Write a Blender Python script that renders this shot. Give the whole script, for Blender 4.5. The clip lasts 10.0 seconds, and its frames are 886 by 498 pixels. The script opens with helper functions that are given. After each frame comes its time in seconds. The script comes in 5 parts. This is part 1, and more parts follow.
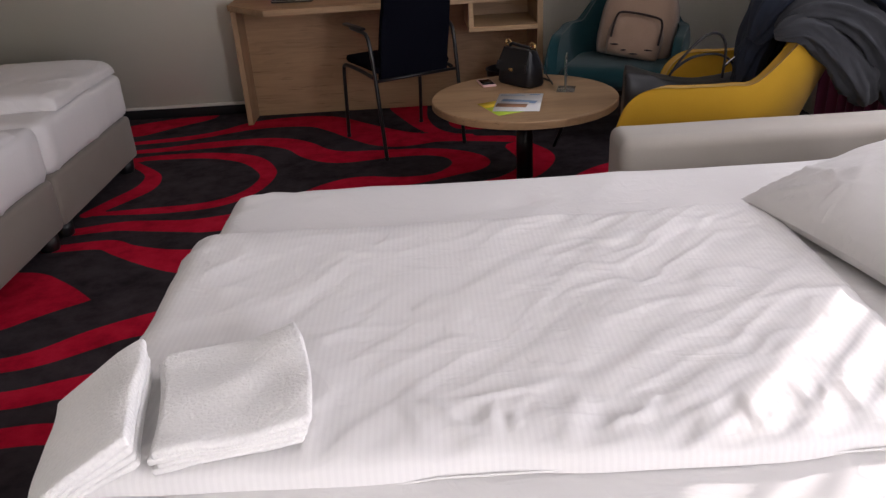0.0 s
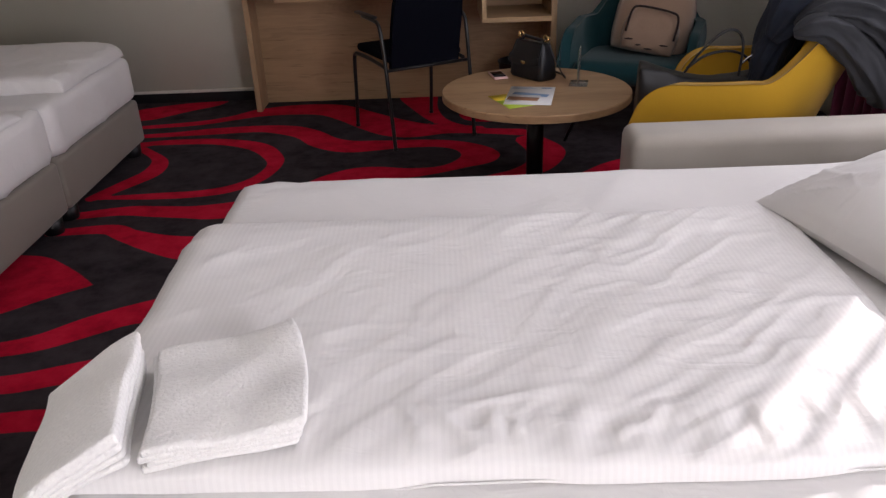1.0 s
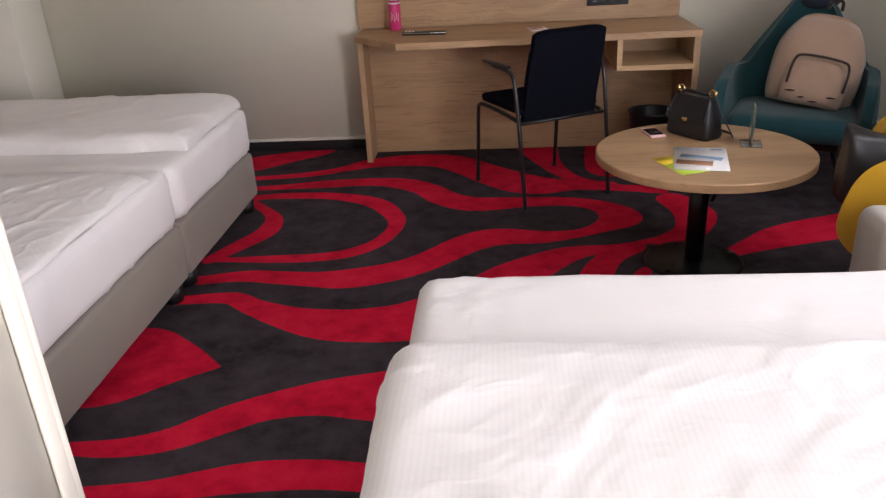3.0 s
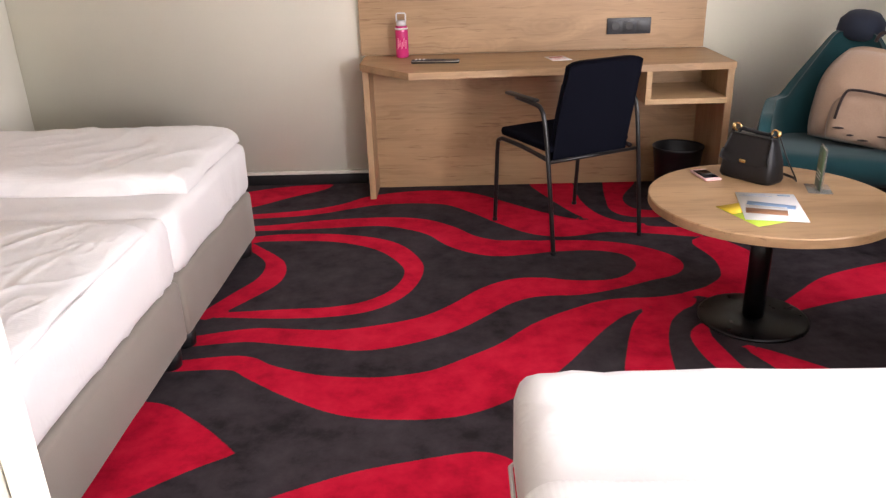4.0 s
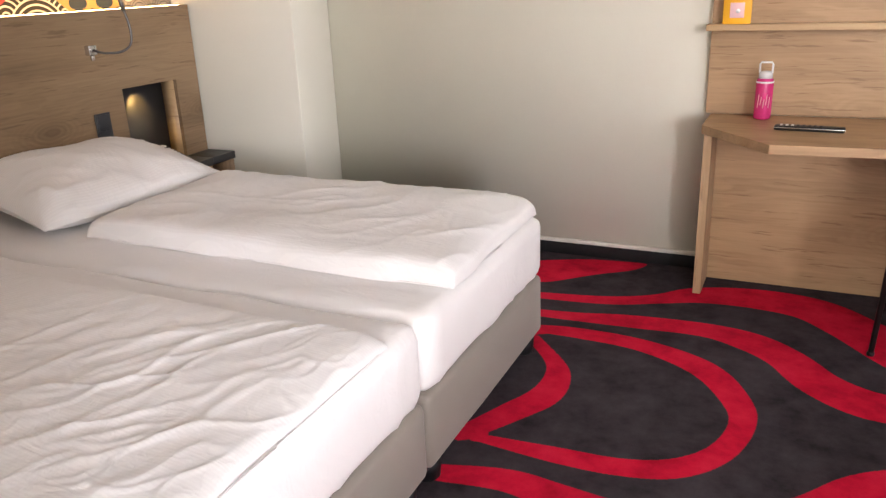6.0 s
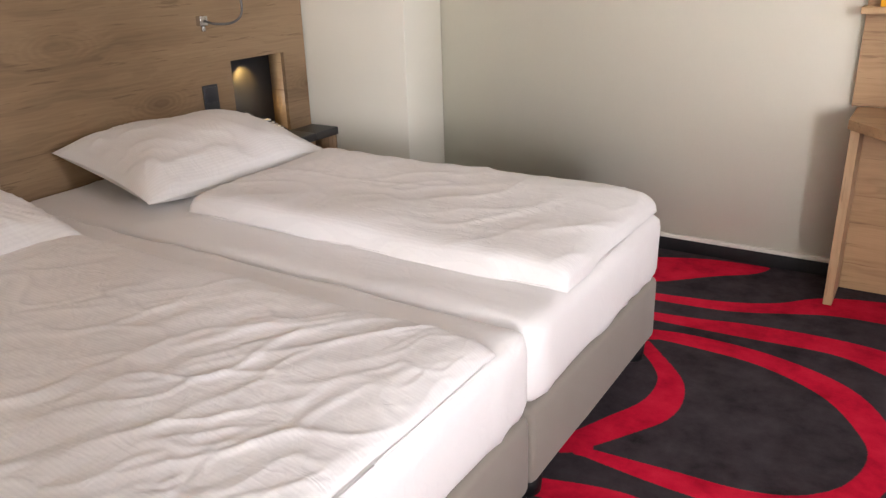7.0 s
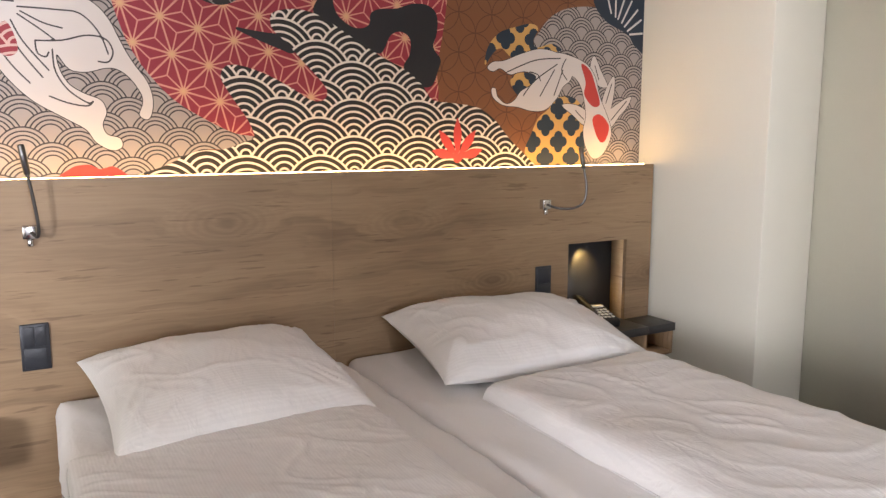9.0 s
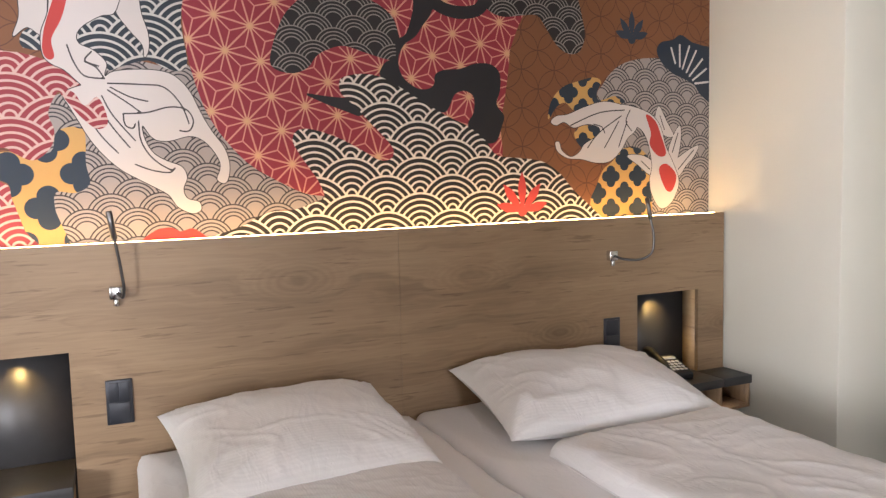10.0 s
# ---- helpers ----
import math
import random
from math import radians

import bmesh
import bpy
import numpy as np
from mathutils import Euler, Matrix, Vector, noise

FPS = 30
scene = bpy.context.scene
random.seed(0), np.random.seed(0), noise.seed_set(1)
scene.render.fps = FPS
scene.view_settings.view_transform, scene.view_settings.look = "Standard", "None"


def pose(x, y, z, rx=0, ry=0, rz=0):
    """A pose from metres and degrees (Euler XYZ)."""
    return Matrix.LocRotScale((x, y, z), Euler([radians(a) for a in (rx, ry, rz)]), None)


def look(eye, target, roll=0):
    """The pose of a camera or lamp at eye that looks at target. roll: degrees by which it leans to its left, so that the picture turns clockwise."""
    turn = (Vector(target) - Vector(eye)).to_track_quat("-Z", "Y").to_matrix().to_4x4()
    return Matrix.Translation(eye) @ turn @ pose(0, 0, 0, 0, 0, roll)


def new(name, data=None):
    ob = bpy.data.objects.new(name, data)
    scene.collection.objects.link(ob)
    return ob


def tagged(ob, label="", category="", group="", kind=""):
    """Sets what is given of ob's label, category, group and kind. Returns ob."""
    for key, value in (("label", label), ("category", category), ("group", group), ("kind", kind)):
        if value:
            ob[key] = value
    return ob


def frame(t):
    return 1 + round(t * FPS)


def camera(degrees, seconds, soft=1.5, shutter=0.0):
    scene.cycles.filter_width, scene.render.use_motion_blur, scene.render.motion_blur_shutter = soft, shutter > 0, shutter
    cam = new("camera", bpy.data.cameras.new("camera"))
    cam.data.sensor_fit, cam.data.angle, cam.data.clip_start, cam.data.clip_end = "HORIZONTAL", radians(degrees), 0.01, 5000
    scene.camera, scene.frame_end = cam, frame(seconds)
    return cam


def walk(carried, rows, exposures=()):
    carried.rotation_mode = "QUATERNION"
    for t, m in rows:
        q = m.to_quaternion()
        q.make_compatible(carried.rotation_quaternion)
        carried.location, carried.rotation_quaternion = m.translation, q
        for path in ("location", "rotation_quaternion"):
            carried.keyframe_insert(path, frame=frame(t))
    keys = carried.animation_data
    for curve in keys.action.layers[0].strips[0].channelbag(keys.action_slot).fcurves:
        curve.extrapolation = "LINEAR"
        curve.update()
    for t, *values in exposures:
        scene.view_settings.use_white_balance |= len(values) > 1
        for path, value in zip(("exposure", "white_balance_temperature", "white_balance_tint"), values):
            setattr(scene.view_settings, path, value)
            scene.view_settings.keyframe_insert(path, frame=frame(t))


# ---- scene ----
# Camera and its walk
cam = camera(60.0, 10.0, soft=1.35)
PATH = [
    (0, (0.352, 0.476, 1.361), (0.371, 2.279, 0.496), -3.3),
    (0.5, (0.348, 0.487, 1.362), (0.362, 2.285, 0.485), -2.8),
    (1, (0.358, 0.515, 1.355), (0.356, 2.308, 0.469), -2.1),
    (1.5, (0.368, 0.582, 1.358), (0.332, 2.376, 0.474), -1.5),
    (2, (0.347, 0.696, 1.37), (0.266, 2.496, 0.504), -1.4),
    (2.5, (0.229, 0.79, 1.366), (0.084, 2.598, 0.521), -1.8),
    (3, (-0.008, 0.888, 1.385), (-0.158, 2.712, 0.577), -3.0),
    (3.2, (-0.094, 0.93, 1.375), (-0.213, 2.762, 0.582), -2.7),
    (4.3, (-0.338, 1.4, 1.368), (-0.387, 3.251, 0.611), -1.8),
    (4.5, (-0.367, 1.501, 1.375), (-0.416, 3.351, 0.617), -1.8),
    (5, (-0.44, 1.711, 1.378), (-0.544, 3.571, 0.651), -1.9),
    (5.5, (-0.444, 1.908, 1.394), (-0.919, 3.721, 0.696), -1.8),
    (6, (-0.433, 2.038, 1.364), (-1.252, 3.736, 0.697), -2.4),
    (6.2, (-0.433, 2.056, 1.369), (-1.327, 3.711, 0.69), -2.8),
    (7.3, (-0.618, 2.237, 1.347), (-1.701, 3.764, 0.642), -1.5),
    (7.5, (-0.643, 2.299, 1.339), (-1.803, 3.777, 0.654), -1.6),
    (8, (-0.697, 2.393, 1.346), (-2.141, 3.641, 0.749), -0.6),
    (8.5, (-0.654, 2.459, 1.395), (-2.292, 3.52, 0.959), 1.1),
    (9, (-0.602, 2.502, 1.425), (-2.326, 3.472, 1.132), -0.0),
    (9.5, (-0.561, 2.521, 1.454), (-2.352, 3.381, 1.226), -1.1),
    (10, (-0.558, 2.517, 1.471), (-2.379, 3.323, 1.294), -1.4),
]
EXPOSURES = [
    (0.0, -0.58, 6300, 23), (2.0, -0.35, 6300, 23), (2.5, -0.10, 6300, 23), (3.2, 0.55, 6400, 22), (4.4, 1.28, 6500, 22), (5.2, 1.34, 6450, 21),
    (6.2, 1.12, 6400, 19), (7.4, 1.10, 6400, 19), (8.5, 1.05, 6250, 18), (10.0, 1.02, 6150, 18)]
walk(cam, [(t, look(eye, target, roll)) for t, eye, target, roll in PATH], EXPOSURES)

# World, sun and window light
world = bpy.data.worlds.new("world")
scene.world = world
world.use_nodes = True
wt = world.node_tree
sky = wt.nodes.new("ShaderNodeTexSky")
sky.sky_type, sky.sun_disc = "NISHITA", False
sky.sun_elevation, sky.sun_rotation = radians(32), radians(42)
wt.nodes["Background"].inputs[1].default_value = 0.06
wt.links.new(sky.outputs[0], wt.nodes["Background"].inputs[0])

SUN_WAY = Vector((-0.559, -0.585, -0.434))
sun = new("sun", bpy.data.lights.new("sun", "SUN"))
sun.data.energy, sun.data.angle, sun.data.color = 5.0, radians(0.5), (1.0, 0.95, 0.87)
sun.matrix_world = look((8, 9, 8), Vector((8, 9, 8)) + SUN_WAY)

for y, width, power in ((-1.75, 1.40, 225), (1.40, 1.50, 4), (2.92, 0.60, 46)):
    sky_light = new("window_light", bpy.data.lights.new("window_light", "AREA"))
    sky_light.data.shape, sky_light.data.size, sky_light.data.size_y = "RECTANGLE", width, 1.45
    sky_light.data.energy, sky_light.data.color = power, (0.96, 0.985, 1.0)
    sky_light.matrix_world = look((2.72, y, 1.60), (0.0, y, 1.45))

# ---------------------------------------------------------------- helpers
def mesh_of(name, verts, faces, smooth=True):
    me = bpy.data.meshes.new(name)
    me.from_pydata([tuple(map(float, v)) for v in verts], [], [tuple(map(int, f)) for f in faces])
    if smooth:
        me.polygons.foreach_set("use_smooth", [True] * len(me.polygons))
    me.update()
    return me


def thing(name, label="", category="", group="", kind="", at=(0, 0, 0), turn=0):
    ob = new(name)
    ob.empty_display_size = 0.05
    ob.matrix_basis = pose(*at, 0, 0, turn)
    return tagged(ob, label, category, group, kind)


def part(name, src, material, parent=None, label="", smooth=True):
    """Links a bmesh, a (verts, faces) pair or a mesh as one object under parent."""
    if isinstance(src, bpy.types.Mesh):
        me = src
    elif isinstance(src, tuple):
        me = mesh_of(name, src[0], src[1], smooth)
    else:
        me = bpy.data.meshes.new(name)
        src.to_mesh(me)
        src.free()
        me.polygons.foreach_set("use_smooth", [smooth] * len(me.polygons))
    if material and not me.materials:
        me.materials.append(material)
    ob = new(name, me)
    if parent:
        ob.parent = parent
    if label:
        ob["label"] = label
    return ob


def solid(name, src, material, label="", category="", group="", kind="", smooth=True):
    return tagged(part(name, src, material, None, "", smooth), label, category, group, kind)


def box(x0, x1, y0, y1, z0, z1, bevel=0.0, seg=2):
    bm = bmesh.new()
    bmesh.ops.create_cube(bm, size=1)
    for v in bm.verts:
        v.co = ((x0 + x1) / 2 + v.co.x * (x1 - x0), (y0 + y1) / 2 + v.co.y * (y1 - y0), (z0 + z1) / 2 + v.co.z * (z1 - z0))
    if bevel:
        bmesh.ops.bevel(bm, geom=bm.edges[:], offset=bevel, segments=seg, affect="EDGES", profile=0.5)
    return bm


def flat(poly, z0, z1, bevel=0.0):
    """A prism over a polygon in x and y."""
    bm = bmesh.new()
    low = [bm.verts.new((x, y, z0)) for x, y in poly]
    face = bm.faces.new(low)
    up = bmesh.ops.extrude_face_region(bm, geom=[face])
    for v in up["geom"]:
        if isinstance(v, bmesh.types.BMVert):
            v.co.z = z1
    bmesh.ops.recalc_face_normals(bm, faces=bm.faces[:])
    if bevel:
        bmesh.ops.bevel(bm, geom=bm.edges[:], offset=bevel, segments=2, affect="EDGES", profile=0.5)
    return bm


def curve_points(points, n=8, closed=False):
    """A Catmull-Rom curve through points of any dimension."""
    p = np.array(points, float)
    m = len(p)
    idx = (lambda i: i % m) if closed else (lambda i: min(max(i, 0), m - 1))
    out = []
    for i in range(m if closed else m - 1):
        a, b, c, d = (p[idx(i + k)] for k in (-1, 0, 1, 2))
        for s in np.linspace(0, 1, n, endpoint=False):
            out.append(0.5 * (2 * b + (c - a) * s + (2 * a - 5 * b + 4 * c - d) * s * s + (3 * b - a - 3 * c + d) * s ** 3))
    if not closed:
        out.append(p[-1])
    return np.array(out)


def tube(points, radius, sides=8, smooth=0, flatten=1.0):
    """A round bar along points; radius may vary from point to point."""
    p = curve_points(points, smooth) if smooth else np.array(points, float)
    r = np.full(len(p), radius) if np.isscalar(radius) else np.interp(np.linspace(0, 1, len(p)), np.linspace(0, 1, len(radius)), radius)
    verts, faces = [], []
    up = None
    for i, c in enumerate(p):
        t = Vector((p[min(i + 1, len(p) - 1)] - p[max(i - 1, 0)]).tolist()).normalized()
        if up is None:
            up = Vector((0, 0, 1)) if abs(t.z) < 0.9 else Vector((1, 0, 0))
        side = t.cross(up).normalized()
        up = side.cross(t).normalized()
        for k in range(sides):
            a = 2 * math.pi * k / sides
            verts.append(Vector(c.tolist()) + float(r[i]) * (math.cos(a) * side + flatten * math.sin(a) * up))
    for i in range(len(p) - 1):
        for k in range(sides):
            k2 = (k + 1) % sides
            faces.append((i * sides + k, i * sides + k2, (i + 1) * sides + k2, (i + 1) * sides + k))
    faces.append(tuple(range(sides - 1, -1, -1)))
    faces.append(tuple((len(p) - 1) * sides + k for k in range(sides)))
    return verts, faces


def lathe(profile, sides=32, cx=0.0, cy=0.0):
    """A body turned round the upright axis from (radius, z) pairs."""
    verts, faces = [], []
    for r, z in profile:
        for k in range(sides):
            a = 2 * math.pi * k / sides
            verts.append((cx + r * math.cos(a), cy + r * math.sin(a), z))
    for i in range(len(profile) - 1):
        for k in range(sides):
            k2 = (k + 1) % sides
            faces.append((i * sides + k, i * sides + k2, (i + 1) * sides + k2, (i + 1) * sides + k))
    faces.append(tuple(range(sides - 1, -1, -1)))
    faces.append(tuple((len(profile) - 1) * sides + k for k in range(sides)))
    return verts, faces


_table = np.random.RandomState(7).rand(256, 256)


def vnoise(x, y):
    """Smooth value noise from -1 to 1 over numpy arrays."""
    xi, yi = np.floor(x).astype(int), np.floor(y).astype(int)
    fx, fy = x - xi, y - yi
    fx, fy = fx * fx * fx * (fx * (fx * 6 - 15) + 10), fy * fy * fy * (fy * (fy * 6 - 15) + 10)
    g = lambda i, j: _table[(xi + i) % 256, (yi + j) % 256]
    return 2 * ((g(0, 0) * (1 - fx) + g(1, 0) * fx) * (1 - fy) + (g(0, 1) * (1 - fx) + g(1, 1) * fx) * fy) - 1


def creases(x, y, along, scale, stretch, seed):
    """Soft cloth creases that run along a direction (degrees)."""
    a = radians(along)
    u, v = x * math.cos(a) + y * math.sin(a), -x * math.sin(a) + y * math.cos(a)
    w = 0.35 * vnoise(u * scale * 0.5 + seed, v * scale * 0.5 + seed * 1.7)
    n = vnoise(u * scale / stretch + seed * 3.1 + w, v * scale + seed * 5.3 + w * 2.2)
    return (1 - np.abs(n)) ** 3 - 0.3


def grid_mesh(p, closed_u=False):
    """Verts and faces of a grid of points, shape (n, m, 3)."""
    n, m, _ = p.shape
    faces = []
    for i in range(n if closed_u else n - 1):
        for j in range(m - 1):
            a, b = i * m + j, ((i + 1) % n) * m + j
            faces.append((a, b, b + 1, a + 1))
    return p.reshape(-1, 3), faces


def pillow_mesh(w, l, t, n=80, seed=1, wrinkle=0.012, sharp=2.6):
    """A stuffed cushion w by l, t thick, with drawn-out corners and pulled creases."""
    u, v = np.meshgrid(np.linspace(-1, 1, n), np.linspace(-1, 1, n), indexing="ij")
    pinch = 1 - 0.07 * (1 - np.abs(v) ** 2.0) * np.abs(u) ** 3
    pinch2 = 1 - 0.07 * (1 - np.abs(u) ** 2.0) * np.abs(v) ** 3
    x, y = u * w / 2 * pinch, v * l / 2 * pinch2
    body = ((1 - np.abs(u) ** sharp) * (1 - np.abs(v) ** sharp)).clip(0) ** 0.5
    rad = np.arctan2(v, u)
    pull = 0 * x
    for cu, cv in ((-1, -1), (-1, 1), (1, -1), (1, 1)):
        du, dv = (x - cu * w / 2) * -cu, (y - cv * l / 2) * -cv
        ang, r = np.arctan2(dv, du + 1e-6), np.hypot(du, dv)
        wave = vnoise(ang * 4.2 + seed * 1.3 + cu * 3.1 + cv * 5.7, r * 3.0 + seed)
        pull = pull + ((1 - np.abs(wave)) ** 4 - 0.25) * np.exp(-((r - 0.13) / 0.13) ** 2)
    fold = creases(x, y, 35, 7, 3.0, seed) * wrinkle + creases(x, y, 120, 9, 3.0, seed + 4) * wrinkle * 0.7 + 0.5 * wrinkle * np.sin(rad * 9 + seed) * (np.abs(u) ** 2 + np.abs(v) ** 2)
    fold = fold * 0.18 + pull * wrinkle * 0.8 + 0.014 * vnoise(x * 5 + seed, y * 5 - seed) + 0.35 * wrinkle * creases(x, y, 70, 16, 3.5, seed + 9)
    edge = np.minimum(1, body * 2.2)
    top = np.stack([x, y, t * 0.62 * body + fold * edge], -1)
    low = np.stack([x, y, -t * 0.38 * body], -1)
    va, fa = grid_mesh(top)
    vb, fb = grid_mesh(low)
    return np.concatenate([va, vb]), [f for f in fa] + [tuple(len(va) + k for k in f[::-1]) for f in fb] 


# ---------------------------------------------------------------- materials
def material(name, colour, rough=0.6, metal=0.0, **more):
    m = bpy.data.materials.new(name)
    m.use_nodes = True
    b = m.node_tree.nodes["Principled BSDF"]
    b.inputs["Base Color"].default_value = (*colour, 1)
    b.inputs["Roughness"].default_value = rough
    b.inputs["Metallic"].default_value = metal
    for key, value in more.items():
        b.inputs[key.replace("_", " ")].default_value = value
    return m


class Net:
    """Short hand for building node networks."""

    def __init__(self, m):
        self.t, self.bsdf = m.node_tree, m.node_tree.nodes["Principled BSDF"]

    def node(self, kind, **props):
        n = self.t.nodes.new(kind)
        for key, value in props.items():
            if key == "operation":
                n.operation = value
            elif key == "data_type":
                n.data_type = value
            elif key == "blend_type":
                n.blend_type = value
            elif key == "attribute_name":
                n.attribute_name = value
            elif key == "noise_dimensions":
                n.noise_dimensions = value
        return n

    def put(self, value, socket):
        if isinstance(value, (int, float)):
            socket.default_value = value
        elif isinstance(value, (tuple, list)):
            socket.default_value = (*value, 1) if len(value) == 3 and socket.type == "RGBA" else value
        else:
            self.t.links.new(value, socket)

    def math(self, op, a, b=0.0, c=0.0):
        n = self.node("ShaderNodeMath", operation=op)
        for v, s in zip((a, b, c), n.inputs):
            self.put(v, s)
        return n.outputs[0]

    def mix(self, f, a, b, blend="MIX"):
        n = self.node("ShaderNodeMix", data_type="RGBA", blend_type=blend)
        self.put(f, n.inputs[0])
        self.put(a, n.inputs[6])
        self.put(b, n.inputs[7])
        return n.outputs[2]

    def coords(self):
        return self.node("ShaderNodeTexCoord").outputs["Object"]

    def place(self):
        return self.node("ShaderNodeNewGeometry").outputs["Position"]

    def split(self, v):
        return self.put_in("ShaderNodeSeparateXYZ", v).outputs

    def put_in(self, kind, v):
        n = self.node(kind)
        self.put(v, n.inputs[0])
        return n

    def join(self, x, y, z=0.0):
        n = self.node("ShaderNodeCombineXYZ")
        for v, s in zip((x, y, z), n.inputs):
            self.put(v, s)
        return n.outputs[0]

    def noise(self, v, scale, detail=3.0, rough=0.55, warp=0.0):
        n = self.node("ShaderNodeTexNoise")
        self.put(v, n.inputs["Vector"])
        n.inputs["Scale"].default_value, n.inputs["Detail"].default_value = scale, detail
        n.inputs["Roughness"].default_value, n.inputs["Distortion"].default_value = rough, warp
        return n.outputs["Fac"]

    def stretch(self, v, sx, sy, sz):
        n = self.node("ShaderNodeMapping")
        self.put(v, n.inputs["Vector"])
        n.inputs["Scale"].default_value = (sx, sy, sz)
        return n.outputs[0]

    def ramp(self, f, *stops):
        n = self.node("ShaderNodeValToRGB")
        self.put(f, n.inputs[0])
        e = n.color_ramp.elements
        while len(e) < len(stops):
            e.new(0.5)
        for k, (p, c) in zip(e, stops):
            k.position, k.color = p, (*c, 1)
        return n.outputs[0]

    def attr(self, name):
        return self.node("ShaderNodeAttribute", attribute_name=name).outputs["Fac"]

    def bump(self, h, strength, dist=0.002):
        n = self.node("ShaderNodeBump")
        n.inputs["Strength"].default_value, n.inputs["Distance"].default_value = strength, dist
        self.put(h, n.inputs["Height"])
        self.t.links.new(n.outputs[0], self.bsdf.inputs["Normal"])

    def colour(self, c):
        self.put(c, self.bsdf.inputs["Base Color"])

    def rough(self, r):
        self.put(r, self.bsdf.inputs["Roughness"])


def wood(name, dark, mid, light, along="x", rough=0.45):
    """Oak decor board: long grain, cathedral figures and a few knots."""
    m = material(name, mid, rough)
    n = Net(m)
    p = n.place()
    x, y, z = n.split(p)
    across = {"x": (x, z, y), "y": (y, z, x), "z": (z, x, y)}[along]
    v = n.join(n.math("ADD", across[0], n.math("MULTIPLY", across[2], 0.37)), across[1], across[2])
    wob = n.noise(n.stretch(v, 0.9, 3.2, 3.2), 1.6, 3.0, 0.6)
    knot = n.node("ShaderNodeTexVoronoi")
    n.put(n.stretch(v, 1.35, 3.0, 3.0), knot.inputs["Vector"])
    knot.inputs["Scale"].default_value = 1.0
    knot.inputs["Randomness"].default_value = 0.9
    far = n.math("ADD", knot.outputs["Distance"], n.math("MULTIPLY", n.math("SUBTRACT", n.noise(n.stretch(v, 6.0, 12.0, 12.0), 1.0, 3.0), 0.5), 0.07))
    swirl = n.ramp(far, (0.0, (1, 1, 1)), (0.16, (0.35, 0.35, 0.35)), (0.36, (0, 0, 0)))
    v2 = n.join(n.math("MULTIPLY", across[0], 0.45), n.math("ADD", n.math("ADD", n.math("MULTIPLY", across[1], 6.0), n.math("MULTIPLY", wob, 2.6)), n.math("MULTIPLY", swirl, 1.6)), n.math("MULTIPLY", across[2], 5.0))
    figure = n.noise(v2, 1.5, 4.0, 0.55, 0.25)
    rings = n.math("SINE", n.math("MULTIPLY", far, 150.0))
    crack = n.noise(n.stretch(v, 4.5, 62.0, 62.0), 1.0, 3.0, 0.6)
    lines = n.math("SINE", n.math("ADD", n.math("MULTIPLY", across[1], 210.0), n.math("ADD", n.math("MULTIPLY", wob, 46.0), n.math("MULTIPLY", swirl, 22.0))))
    lines = n.math("MULTIPLY", n.math("MAXIMUM", lines, 0.0), n.noise(n.stretch(v, 2.0, 7.0, 7.0), 1.3, 3.0))
    grain = n.noise(n.stretch(v, 3.0, 130.0, 130.0), 1.0, 2.0, 0.5)
    stain = n.noise(n.stretch(v, 0.8, 1.8, 1.8), 1.4, 2.0)
    k = n.ramp(far, (0.012, (0.22, 0.19, 0.17)), (0.045, (0.62, 0.58, 0.55)), (0.10, (0.86, 0.84, 0.82)), (0.26, (1, 1, 1)))
    c = n.mix(0.78, mid, n.ramp(figure, (0.34, dark), (0.50, mid), (0.66, light)))
    c = n.mix(0.20, c, n.ramp(grain, (0.35, dark), (0.65, light)))
    c = n.mix(n.math("MULTIPLY", lines, 0.50), c, light)
    c = n.mix(0.30, c, n.ramp(stain, (0.35, dark), (0.7, light)))
    c = n.mix(n.math("MULTIPLY", swirl, n.math("ADD", 0.30, n.math("MULTIPLY", rings, 0.30))), c, dark)
    c = n.mix(0.8, c, n.ramp(crack, (0.32, (0.62, 0.57, 0.53)), (0.38, (1, 1, 1))), "MULTIPLY")
    c = n.mix(0.8, c, k, "MULTIPLY")
    n.colour(c)
    n.rough(n.math("ADD", rough - 0.05, n.math("MULTIPLY", grain, 0.12)))
    n.bump(grain, 0.18, 0.0006)
    return m


